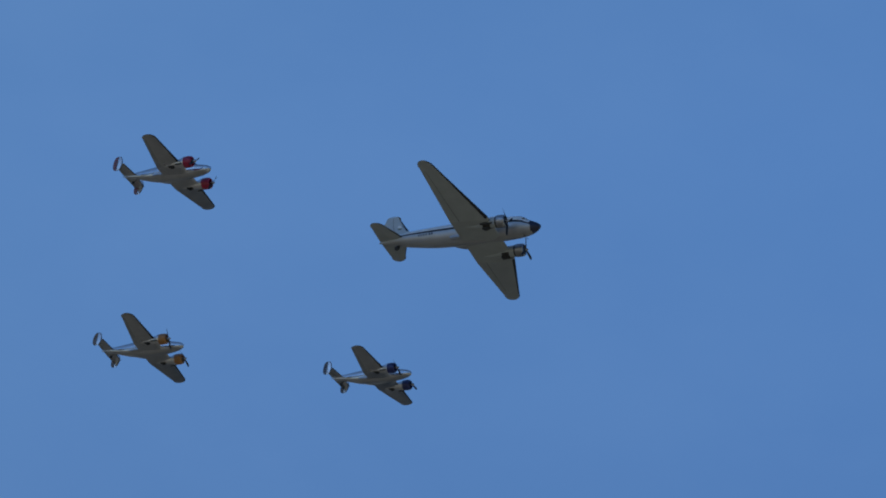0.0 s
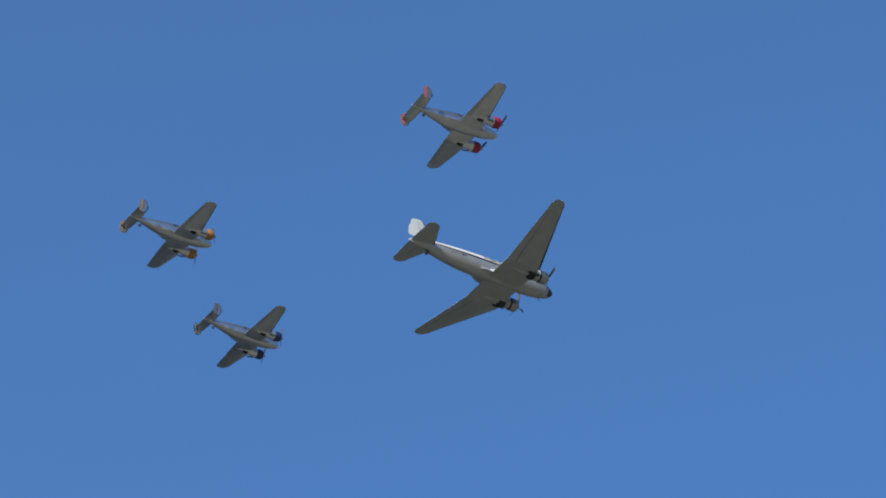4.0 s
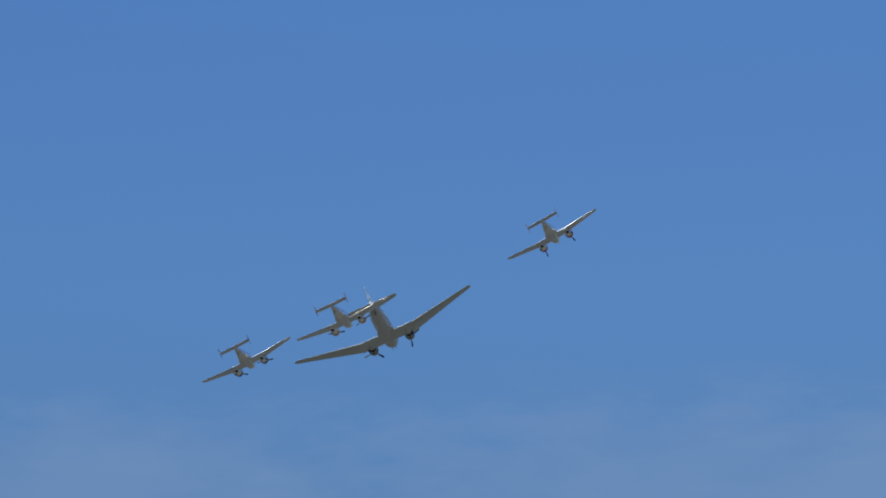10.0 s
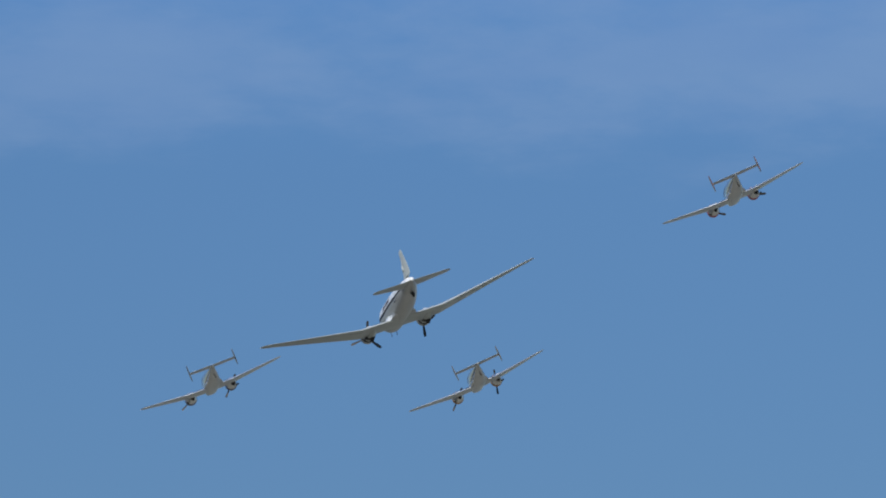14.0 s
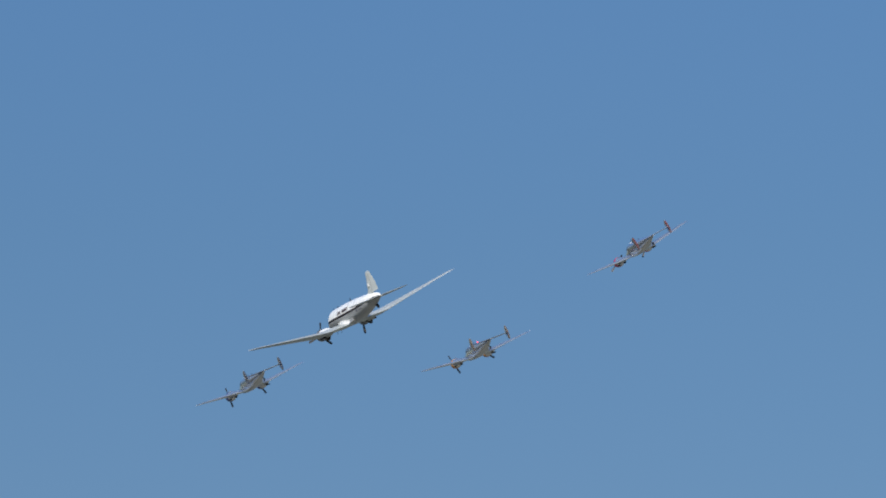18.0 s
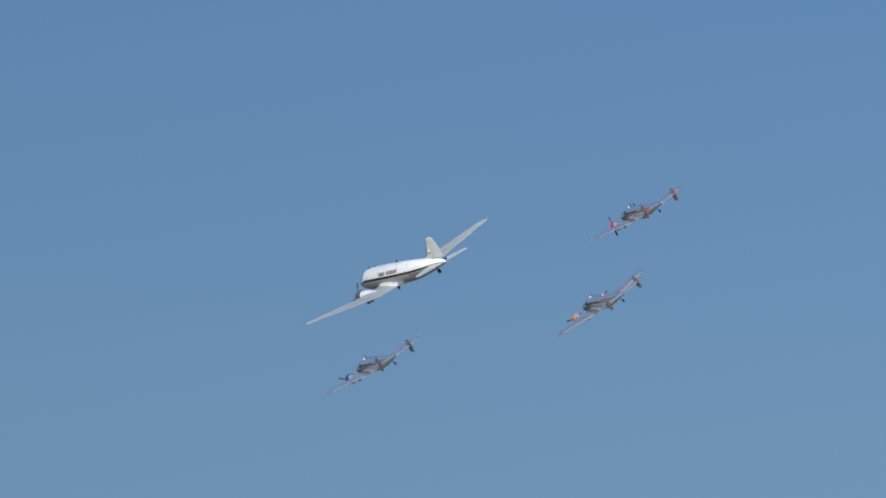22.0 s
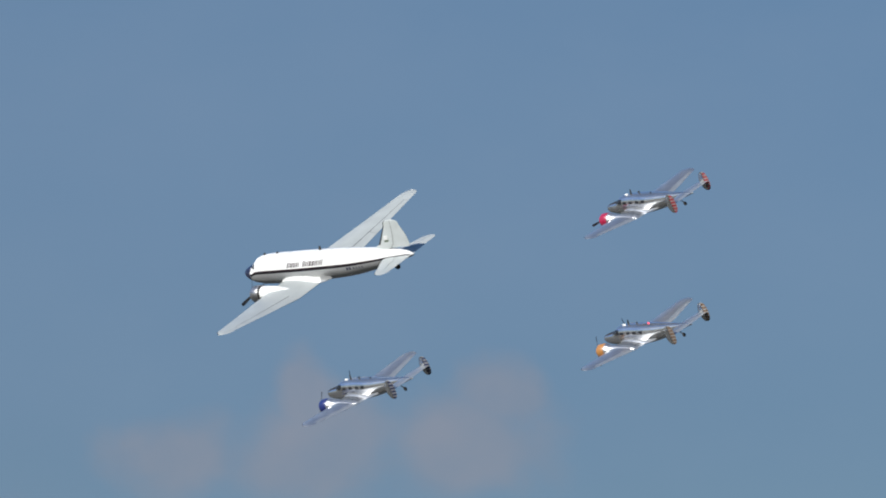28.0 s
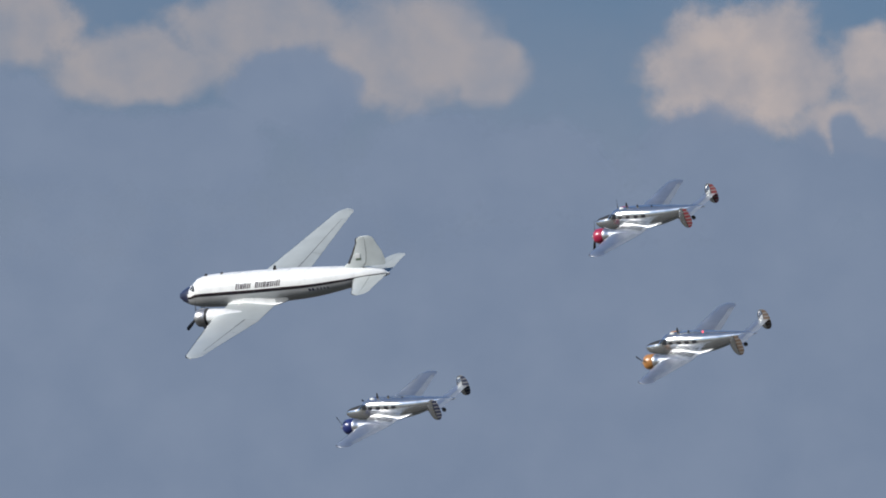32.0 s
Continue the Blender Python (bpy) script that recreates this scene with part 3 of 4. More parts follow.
def build_twin(name, paint, dark, label, beacon):
    plane = new(name)
    tagged(plane, label, "airplane", "polished twins in formation")
    rows = BODY_SKIN
    bm = bmesh.new()
    loft(bm, [hull_ring(r, BODY_ANGLES, 2.7) for r in rows], lambda i, j: 1 if rows[i][0] > 2.0 and (BODY_ANGLES[j] < 36 or BODY_ANGLES[j] >= 324) else 2 if 120 <= BODY_ANGLES[j] < 240 else 0)
    part("fuselage", bm, [CHROME, BLACK, SATIN], plane, "polished bare metal fuselage with black nose top")
    for side in (1, -1):
        for corners in (((2.02, 0.48), (1.72, 0.50), (1.55, 0.84), (1.66, 0.80)), ((1.66, 0.46), (1.16, 0.46), (1.16, 0.84), (1.50, 0.84))):
            bm = bmesh.new()
            patch(bm, BODY_SKIN, corners, side, full=2.7)
            part("cockpit_window", bm, GLASS, plane)
        for x in (0.80, 0.05, -0.70, -1.40):
            bm = bmesh.new()
            patch(bm, BODY_SKIN, ((x + 0.20, 0.44), (x - 0.20, 0.44), (x - 0.18, 0.65), (x + 0.18, 0.65)), side, full=2.7)
            part("cabin_window", bm, GLASS, plane)

    def at(y):
        u = (y - 2.1) / (6.75 - 2.1)
        return (y, 1.12 - 0.58 * u, -1.52 + 0.64 * u, -0.31 + 0.45 * u, 0.16 - 0.05 * u)
    bm = bmesh.new()
    foil(bm, [(-2.1, *at(2.1)[1:]), (0, 1.18, -1.56, -0.34, 0.17), (2.1, *at(2.1)[1:])], camber=0.02, rig=0.075)
    part("wing_center_section", bm, SATIN, plane, "polished metal wing centre section")
    for side in (1, -1):
        bm = bmesh.new()
        foil(bm, [at(2.1), at(3.4), at(5.0), at(6.5)], side, c1=0.79, boot=0.06, camber=0.02, rig=0.075)
        e = at(6.55)
        foil(bm, [at(6.5), e] + tip_rows(e[0], e[1], e[2], e[3], 7.26, 0.16, 0.10, -0.1, flat=2.1), side, boot=0.06, camber=0.02, rig=0.075)
        wing = part("outer_wing", bm, [SATIN, RUBBER], plane, "tapered bare metal wing with black leading edge")
        bm = bmesh.new()
        foil(bm, [at(2.93), at(5.0), at(6.47)], side, c0=0.792, camber=0.02, rig=0.075)
        part("aileron", bm, SILVER, wing, "silver fabric aileron")
        bm = bmesh.new()
        foil(bm, [at(2.12), at(2.5), at(2.9)], side, c0=0.792, camber=0.02, rig=0.075)
        part("flap", bm, SILVER, wing, "bright silver flap")
        bm = bmesh.new()
        dome(bm, (-0.2, side * 7.23, 0.17), 0.035)
        part("tip_lamp", bm, CLEAR_LENS, wing)

        # thin dark strips along the chord of the inner wing
        for y in (1.08, 1.30, 1.52):
            bm = bmesh.new()
            rings = []
            for x in (0.75, 0.35, -0.1, -0.55, -0.95, -1.3):
                c = (1.16 - x) / 2.70
                top = -0.33 + 2.70 * (0.165 * thickness(c) + 0.08 * c * (1 - c) + 0.075 * (0.4 - c))
                rings.append([(x, side * (y - 0.055), top + 0.012), (x, side * (y + 0.055), top + 0.012), (x, side * (y + 0.055), top - 0.04), (x, side * (y - 0.055), top - 0.04)])
            loft(bm, rings)
            part("inner_wing_strip", bm, BLACK, plane, "thin black strip on the inner wing")
        bm = bmesh.new()
        fillet(bm, BODY, 2.7, side, (1.18, -1.56, -0.34, 0.17, 0.075), ((1.0, 0.04, 0.06), (0.5, 0.10, 0.14), (-0.3, 0.15, 0.20), (-1.1, 0.24, 0.24),
               (-1.6, 0.30, 0.26), (-2.2, 0.24, 0.24), (-2.8, 0.05, 0.14)))
        part("wing_fillet", bm, SATIN, plane, "bright metal wing fillet")

        ex, ey, ez = 2.50, side * 2.08, -0.24
        bm = bmesh.new()
        turned(bm, [(-0.95, 0.52), (-0.85, 0.585), (-0.45, 0.60), (-0.14, 0.57), (-0.02, 0.49), (0.0, 0.44), (-0.05, 0.41), (-0.5, 0.43), (-0.9, 0.44)], (ex, ey, ez), 26)
        part("cowling", bm, paint, plane, "glossy painted engine cowling")
        radial_engine(plane, (ex - 0.3, ey, ez), 0.43, 0.42)
        bm = bmesh.new()
        rings = []
        for x, r, dz, sq in ((1.66, 0.57, 0.0, 1.0), (1.56, 0.565, 0.0, 1.0), (1.46, 0.55, 0.0, 1.0), (1.36, 0.52, -0.01, 1.0), (1.26, 0.475, -0.015, 1.0), (1.12, 0.44, -0.02, 1.0), (0.5, 0.40, -0.02, 0.92), (-0.2, 0.31, -0.04, 0.9), (-0.8, 0.18, -0.07, 0.8), (-1.4, 0.04, -0.10, 0.6)):
            rings.append([(x, ey + r * math.cos(q), ez + dz + sq * r * math.sin(q)) for q in [2 * math.pi * k / 20 for k in range(20)]])
        loft(bm, rings, lambda i, j: 1 if 13 <= j <= 16 and i == 6 else 0)
        part("nacelle", bm, [BRIGHT, SOOT], plane, "polished nacelle with dark wheel bay")
        bm = bmesh.new()
        rod(bm, (1.5, ey + side * 0.44, ez - 0.36), (0.8, ey + side * 0.52, ez - 0.42), 0.075)
        part("exhaust_pipe", bm, SOOT, plane)
        wheel(plane, "main_wheel", (0.25, ey, ez - 0.20), 0.34, 0.24)
        props.append((plane, propeller(plane, (ex + 0.16, ey, ez), 2, 1.25, 0.25, [BLACK, BLACK]), (ex + 0.16, ey, ez), random.uniform(0, 180)))

        bm = bmesh.new()
        ts = [(0.1, -5.17, -6.51, 0.58, 0.10), (1.2, -5.27, -6.48, 0.58, 0.10), (2.27, -5.37, -6.45, 0.58, 0.09)]
        foil(bm, ts, side, c1=0.60, boot=0.06)
        tail = part("tailplane", bm, [SATIN, RUBBER], plane)
        bm = bmesh.new()
        foil(bm, ts, side, c0=0.62)
        part("elevator", bm, SILVER, tail, "silver fabric elevator")
        # oval end-plate fin and its striped rudder
        fy = side * 2.32

        def oval(h):
            k = math.sqrt(max(0.02, 1 - (h / 0.84) ** 2)) ** 0.8
            return (0.61 + h, -6.03 + 0.10 * (h < 0) * h + 0.52 * k, -6.03 + 0.12 * (h < 0) * h - 0.54 * k, 0, 0.10)
        hs = [-0.83, -0.79, -0.68, -0.48, -0.25, 0, 0.25, 0.48, 0.68, 0.79, 0.83]
        bm = bmesh.new()
        foil(bm, [oval(h) for h in hs], upright=True, c1=0.485, boot=0.07, at_y=fy)
        fin = part("fin", bm, [CHROME, RUBBER], plane, "oval polished end fin")
        bm = bmesh.new()
        foil(bm, [oval(h) for h in hs], upright=True, c0=0.486, c1=0.544, at_y=fy)
        part("hinge_strip", bm, BLACK, fin, "black strip along the rudder hinge")
        cuts = [-0.83 + 1.66 * (k + (0.40 if k % 2 else 0.0)) / 12 for k in range(13)]
        for k in range(12):
            bm = bmesh.new()
            foil(bm, [oval(cuts[k]), oval(0.5 * (cuts[k] + cuts[k + 1])), oval(cuts[k + 1])], upright=True, c0=0.545, at_y=fy)
            part("rudder_stripe", bm, OFFWHITE if k % 2 else dark, fin)

    # tail wheel, aerials, beacon
    bm = bmesh.new()
    rod(bm, (-4.95, 0, 0.0), (-5.3, 0, -0.34), 0.04)
    part("tail_wheel_fork", bm, SOOT, plane)
    wheel(plane, "tail_wheel", (-5.3, 0, -0.34), 0.18, 0.12, "small black tail wheel")
    for x, z, h in ((0.35, 1.03, 0.46), (-0.6, 1.03, 0.20)):
        bm = bmesh.new()
        foil(bm, [(z - 0.05, x + 0.12, x - 0.12, 0, 0.2), (z + h, x - 0.02, x - 0.14, 0, 0.2)], upright=True)
        part("aerial", bm, BLACK, plane)
    bm = bmesh.new()
    turned(bm, [(0.22, 0.015), (0.16, 0.05), (0.05, 0.075), (-0.10, 0.055), (-0.22, 0.015)], (0.85, 0, 1.08), 12, caps=(True, True))
    part("loop_aerial", bm, WHITE, plane, "small white teardrop aerial housing")
    bm = bmesh.new()
    dome(bm, (-6.58, 0, 0.52), 0.05)
    part("tail_lamp", bm, CLEAR_LENS, plane)
    bm = bmesh.new()
    dome(bm, (-1.9, 0, 0.98), 0.07, 1.3)
    part("beacon", bm, RED_LENS if beacon else GLASS, plane, "red beacon lamp" if beacon else "dark beacon lamp")
    return plane


props = []
airliner = build_airliner()
red_twin = build_twin("twin_engine_airplane", RED, DARK_RED, "polished metal twin-engined airplane with red cowlings and red-striped rudders", False)
yellow_twin = build_twin("twin_engine_airplane", YELLOW, BROWN, "polished metal twin-engined airplane with amber cowlings and amber-striped rudders", True)
blue_twin = build_twin("twin_engine_airplane", BLUE, MIDNIGHT, "polished metal twin-engined airplane with blue cowlings and blue-striped rudders", False)

# ---------------------------------------------------------------- distant clouds, a backdrop beyond everything that flies
def cloud_sheet(name, az0, az1, el0, el1, mat, label, far):
    """A stretch of the far sky dome; its UVs are the bearing and height in degrees."""
    bm = bmesh.new()
    uv = bm.loops.layers.uv.new("bearing")
    na, ne = max(2, int((az1 - az0) / 1.5)), max(2, int((el1 - el0) / 1.5))
    grid, where = [], {}
    for i in range(na + 1):
        row = []
        for j in range(ne + 1):
            a, e = az0 + (az1 - az0) * i / na, el0 + (el1 - el0) * j / ne
            ra, re = radians(a), radians(e)
            v = bm.verts.new((far * math.sin(ra) * math.cos(re), far * math.cos(ra) * math.cos(re), far * math.sin(re) + 1.7))
            where[v] = (a, e)
            row.append(v)
        grid.append(row)
    for i in range(na):
        for j in range(ne):
            f = bm.faces.new((grid[i][j], grid[i][j + 1], grid[i + 1][j + 1], grid[i + 1][j]))
            for lp in f.loops:
                lp[uv].uv = where[lp.vert]
    me = bpy.data.meshes.new(name)
    bm.to_mesh(me)
    bm.free()
    me.materials.append(mat)
    me.shade_smooth()
    return tagged(new(name, me), label, "cloud", kind="structure")


def cloud_material(name, puffs, lit, shade, edge, ragged, scale, most, stretch=1.0, warp=1.0):
    """Cloud as soft heaps: puffs are (bearing, height, half width, half height) in degrees, broken up by noise. The
    sheet glows by itself; its lit and shaded tones are in the colour.
    """
    m = bpy.data.materials.new(name)
    m.use_nodes = True
    n, l = m.node_tree.nodes, m.node_tree.links
    n.clear()
    out = n.new("ShaderNodeOutputMaterial")
    co = n.new("ShaderNodeUVMap")
    co.uv_map = "bearing"

    def vec(op, a, b):
        q = n.new("ShaderNodeVectorMath")
        q.operation = op
        for k, s in enumerate((a, b)):
            if isinstance(s, tuple):
                q.inputs[k].default_value = s
            elif s is not None:
                l.new(s, q.inputs[k])
        return q.outputs["Value" if op == "LENGTH" else "Vector"]

    def num(op, a, b, c=None):
        q = n.new("ShaderNodeMath")
        q.operation = op
        for k, s in enumerate((a, b, c)):
            if isinstance(s, float):
                q.inputs[k].default_value = s
            elif s is not None:
                l.new(s, q.inputs[k])
        return q.outputs[0]

    def fbm(s, detail, source, rough=0.55):
        t = n.new("ShaderNodeTexNoise")
        t.inputs["Scale"].default_value, t.inputs["Detail"].default_value = s, detail
        t.inputs["Roughness"].default_value = rough
        l.new(source, t.inputs["Vector"])
        return t
    flat = vec("MULTIPLY", co.outputs[0], (1.0, stretch, 1.0))
    swirl = fbm(0.55 * scale, 3.0, flat)
    shift = vec("MULTIPLY", vec("SUBTRACT", swirl.outputs["Color"], (0.5, 0.5, 0.5)), (0.9 * warp, 0.7 * warp, 0.0))
    at = vec("ADD", co.outputs[0], shift)
    heap = None
    for a, e, ra, re in puffs:
        d = vec("LENGTH", vec("MULTIPLY", vec("SUBTRACT", at, (a, e, 0.0)), (1.0 / ra, 1.0 / re, 0.0)), None)
        k = num("SUBTRACT", 1.0, d)
        heap = k if heap is None else num("SMOOTH_MAX", heap, k, 0.25)
    grain = fbm(scale, 9.0, flat, 0.58)
    dens = num("ADD", heap, num("MULTIPLY", num("SUBTRACT", grain.outputs[0], 0.5), ragged))
    cover = n.new("ShaderNodeMapRange")
    cover.interpolation_type = "SMOOTHSTEP"
    cover.inputs[1].default_value, cover.inputs[2].default_value = -0.5 * edge, edge
    cover.inputs[3].default_value, cover.inputs[4].default_value = 0.0, most
    l.new(dens, cover.inputs[0])
    billow = fbm(0.75 * scale, 7.0, vec("ADD", flat, (3.7, 1.9, 0.0)), 0.5)
    tone = n.new("ShaderNodeValToRGB")
    tone.color_ramp.elements[0].position, tone.color_ramp.elements[0].color = 0.33, (*shade, 1)
    tone.color_ramp.elements[1].position, tone.color_ramp.elements[1].color = 0.66, (*lit, 1)
    l.new(billow.outputs[0], tone.inputs[0])
    shine, clear, mix = n.new("ShaderNodeEmission"), n.new("ShaderNodeBsdfTransparent"), n.new("ShaderNodeMixShader")
    l.new(tone.outputs[0], shine.inputs[0])
    shine.inputs[1].default_value = 0.90
    l.new(cover.outputs[0], mix.inputs[0])
    l.new(clear.outputs[0], mix.inputs[1])
    l.new(shine.outputs[0], mix.inputs[2])
    l.new(mix.outputs[0], out.inputs[0])
    return m


HEAPS = [(-59.2, 7.78, 0.98, 0.59), (-57.7, 7.76, 0.83, 0.43), (-57.9, 7.3, 0.88, 0.31), (-56.93, 7.76, 0.77, 0.66), (-56.21, 8.06, 0.77, 0.62), (-55.48, 8.01, 0.67, 0.54),
         (-54.81, 8.29, 0.36, 0.49), (-54.97, 7.65, 0.77, 0.36), (-57.23, 7.24, 0.62, 0.28), (-53.83, 7.83, 0.52, 0.59), (-52.95, 8.16, 0.77, 0.97), (-52.07, 8.32, 1.03, 1.28),
         (-53.22, 7.4, 0.72, 0.46), (-52.12, 8.63, 1.03, 0.84), (-51.04, 8.58, 0.93, 0.84), (-50.31, 8.32, 0.67, 0.61), (-51.96, 7.86, 1.24, 0.56), (-54.3, 7.56, 0.70, 0.40)]
THIN_HEAPS = [(-65.92, 8.2, 0.62, 0.43), (-64.73, 7.79, 0.93, 0.36), (-63.6, 8.2, 0.93, 0.36), (-62.31, 7.95, 0.93, 0.54), (-61.53, 7.82, 0.41, 0.33)]
LOW_HEAPS = [(-38.36, 6.64, 0.36, 0.43), (-38.26, 6.07, 0.87, 0.61), (-36.66, 6.74, 0.41, 0.38), (-36.87, 6.12, 0.82, 0.56), (-39.59, 6.02, 0.62, 0.46)]
HAZE_HEAPS = [(-59.19, 6.53, 0.57, 0.61), (-58.62, 6.94, 0.23, 0.33), (-58.06, 6.78, 0.51, 0.38), (-56.72, 6.48, 1.13, 0.49), (-56.1, 7.14, 0.51, 0.49), (-55.64, 6.89, 0.57, 0.51),
              (-54.92, 6.66, 1.03, 0.49), (-53.94, 6.73, 0.72, 0.56), (-63.34, 7.54, 0.67, 0.47), (-64.26, 7.0, 0.77, 0.46), (-65.24, 7.03, 0.67, 0.43), (-62.1, 6.87, 0.77, 0.51),
              (-61.07, 6.82, 0.77, 0.49), (-59.58, 6.87, 0.77, 0.54), (-58.81, 6.67, 0.57, 0.54), (-58.24, 7.03, 0.21, 0.36), (-65.81, 7.23, 0.52, 0.56), (-61.0, 4.0, 10.0, 3.0),
              (-52.0, 3.4, 8.0, 3.1), (-70.0, 4.0, 8.0, 3.4), (-44.0, 2.6, 7.0, 3.0)]
cloud_sheet("cloud_bank", min(p[0] - p[2] for p in THIN_HEAPS) - 2, max(p[0] + p[2] for p in THIN_HEAPS) + 2, 3.0, 12.0,
            cloud_material("thin_grey_cumulus", THIN_HEAPS, (0.44, 0.39, 0.38), (0.30, 0.31, 0.36), 0.30, 0.9, 2.0, 0.72, 1.0, 0.6),
            "thin grey and cream cumulus cloud in haze", 4320.0)
cloud_sheet("cloud_bank", min(p[0] - p[2] for p in HEAPS) - 2, max(p[0] + p[2] for p in HEAPS) + 2, 3.0, 12.0,
            cloud_material("cream_cumulus", HEAPS, (0.50, 0.43, 0.408), (0.335, 0.325, 0.36), 0.28, 0.88, 2.2, 0.95, 1.0, 0.6),
            "cream and grey heaped cumulus clouds in haze", 4300.0)
cloud_sheet("cloud_bank", min(p[0] - p[2] for p in LOW_HEAPS) - 2, max(p[0] + p[2] for p in LOW_HEAPS) + 2, 2.5, 9.0,
            cloud_material("dusty_cumulus", LOW_HEAPS, (0.32, 0.30, 0.33), (0.25, 0.27, 0.33), 0.60, 0.9, 1.5, 0.48),
            "faint dusty cloud rising out of the haze", 4200.0)
cloud_sheet("haze_bank", -82.0, -34.0, 0.0, 10.0,
            cloud_material("blue_grey_haze_cloud", HAZE_HEAPS, (0.205, 0.26, 0.365), (0.185, 0.24, 0.345), 0.24, 0.80, 1.9, 0.95, 1.0, 0.55),
            "blue-grey hazy cloud layer with a billowing top", 4100.0)
cloud_sheet("haze_glow_veil", -84.0, -40.0, 0.0, 11.0,
            cloud_material("grey_low_haze", [(-63.0, 3.6, 12.0, 5.2), (-54.0, 3.0, 9.0, 5.4), (-76.0, 3.6, 12.0, 5.2)], (0.215, 0.262, 0.355), (0.20, 0.25, 0.345), 0.5, 0.35, 0.8, 0.92),
            "soft blue-grey haze under the clouds", 4350.0)
cloud_sheet("cirrus_veil", -9.0, 9.0, 11.5, 19.0,
            cloud_material("thin_cirrus", [(2.6, 16.1, 5.0, 0.8), (-3.4, 16.0, 3.0, 0.65)],
                           (0.243, 0.36, 0.57), (0.20, 0.317, 0.55), 0.8, 1.9, 0.8, 0.40, 2.8),
            "thin pale veil of streaky cirrus cloud", 4200.0)
# a glowing sheet added to lighten the low sky
cloud_sheet("haze_glow_veil", -66.0, -22.0, 2.0, 15.0,
            cloud_material("low_sky_lightener", [(-42.0, 8.8, 16.0, 5.0)], (0.205, 0.298, 0.43), (0.185, 0.283, 0.42), 0.9, 0.5, 0.6, 0.50, 1.6),
            "glowing sheet that lightens the low sky like thin haze", 4250.0)
# another added glow, lightening the high sky towards the left
cloud_sheet("haze_glow_veil", -72.0, -12.0, 14.0, 42.0,
            cloud_material("high_sky_lightener", [(-47.0, 27.0, 23.0, 12.0)], (0.172, 0.344, 0.65), (0.15, 0.316, 0.616), 1.0, 0.4, 0.5, 0.46, 1.6),
            "glowing sheet added to lighten the high sky", 4250.0)


def build_sun_blocker(place, size, lumps):
    """An added, out-of-view cloud of overlapping puffs that blocks the sun, thick in the middle and thin towards its
    rim.
    """
    m = bpy.data.materials.new("white_cumulus")
    m.use_nodes = True
    n, l = m.node_tree.nodes, m.node_tree.links
    b = n["Principled BSDF"]
    b.inputs["Base Color"].default_value, b.inputs["Roughness"].default_value = (0.85, 0.85, 0.86, 1), 1.0
    co, flat, far, grain = n.new("ShaderNodeTexCoord"), n.new("ShaderNodeVectorMath"), n.new("ShaderNodeVectorMath"), n.new("ShaderNodeTexNoise")
    flat.operation, far.operation = "MULTIPLY", "LENGTH"
    flat.inputs[1].default_value = (1.0 / size[0], 1.0 / size[1], 0.0)
    grain.inputs["Scale"].default_value, grain.inputs["Detail"].default_value = 0.008, 5.0
    l.new(co.outputs["Object"], flat.inputs[0])
    l.new(flat.outputs[0], far.inputs[0])
    l.new(co.outputs["Object"], grain.inputs["Vector"])
    ragged, thick = n.new("ShaderNodeMath"), n.new("ShaderNodeMapRange")
    ragged.operation = "MULTIPLY_ADD"
    ragged.inputs[1].default_value = 0.35
    l.new(grain.outputs[0], ragged.inputs[0])
    l.new(far.outputs["Value"], ragged.inputs[2])
    for k, v in enumerate((0.95, 1.22, 1.0, 0.0)):
        thick.inputs[k + 1].default_value = v
    l.new(ragged.outputs[0], thick.inputs[0])
    l.new(thick.outputs[0], b.inputs["Alpha"])
    bm = bmesh.new()
    for k in range(lumps):
        a, q = random.uniform(0, 2 * math.pi), math.sqrt(random.random())
        r = (1.1 - 0.55 * q) * size[2] * random.uniform(0.75, 1.1)
        x, y, z = q * size[0] * math.cos(a), q * size[1] * math.sin(a), size[2] * random.uniform(-0.1, 0.5) * (1 - q)
        puff = bmesh.ops.create_icosphere(bm, subdivisions=3, radius=r, matrix=Matrix.Translation((x, y, z)))
        for v in puff["verts"]:
            d = v.co - Vector((x, y, z))
            v.co += d * 0.35 * noise.fractal(v.co * 0.012, 0.6, 2.0, 4)
            v.co.z = max(v.co.z, -0.35 * size[2])
    me = bpy.data.meshes.new("sun_block_cloud")
    bm.to_mesh(me)
    bm.free()
    me.shade_smooth()
    me.materials.append(m)
    ob = new("sun_block_cloud", me)
    ob.location = place
    return tagged(ob, "unseen heaped cloud added to shade the formation from the sun", "cloud", kind="structure")


# an unseen cloud, added to keep the sun off the formation at first
build_sun_blocker((-978.0, -490.0, 800.0), (470.0, 240.0, 100.0), 60)


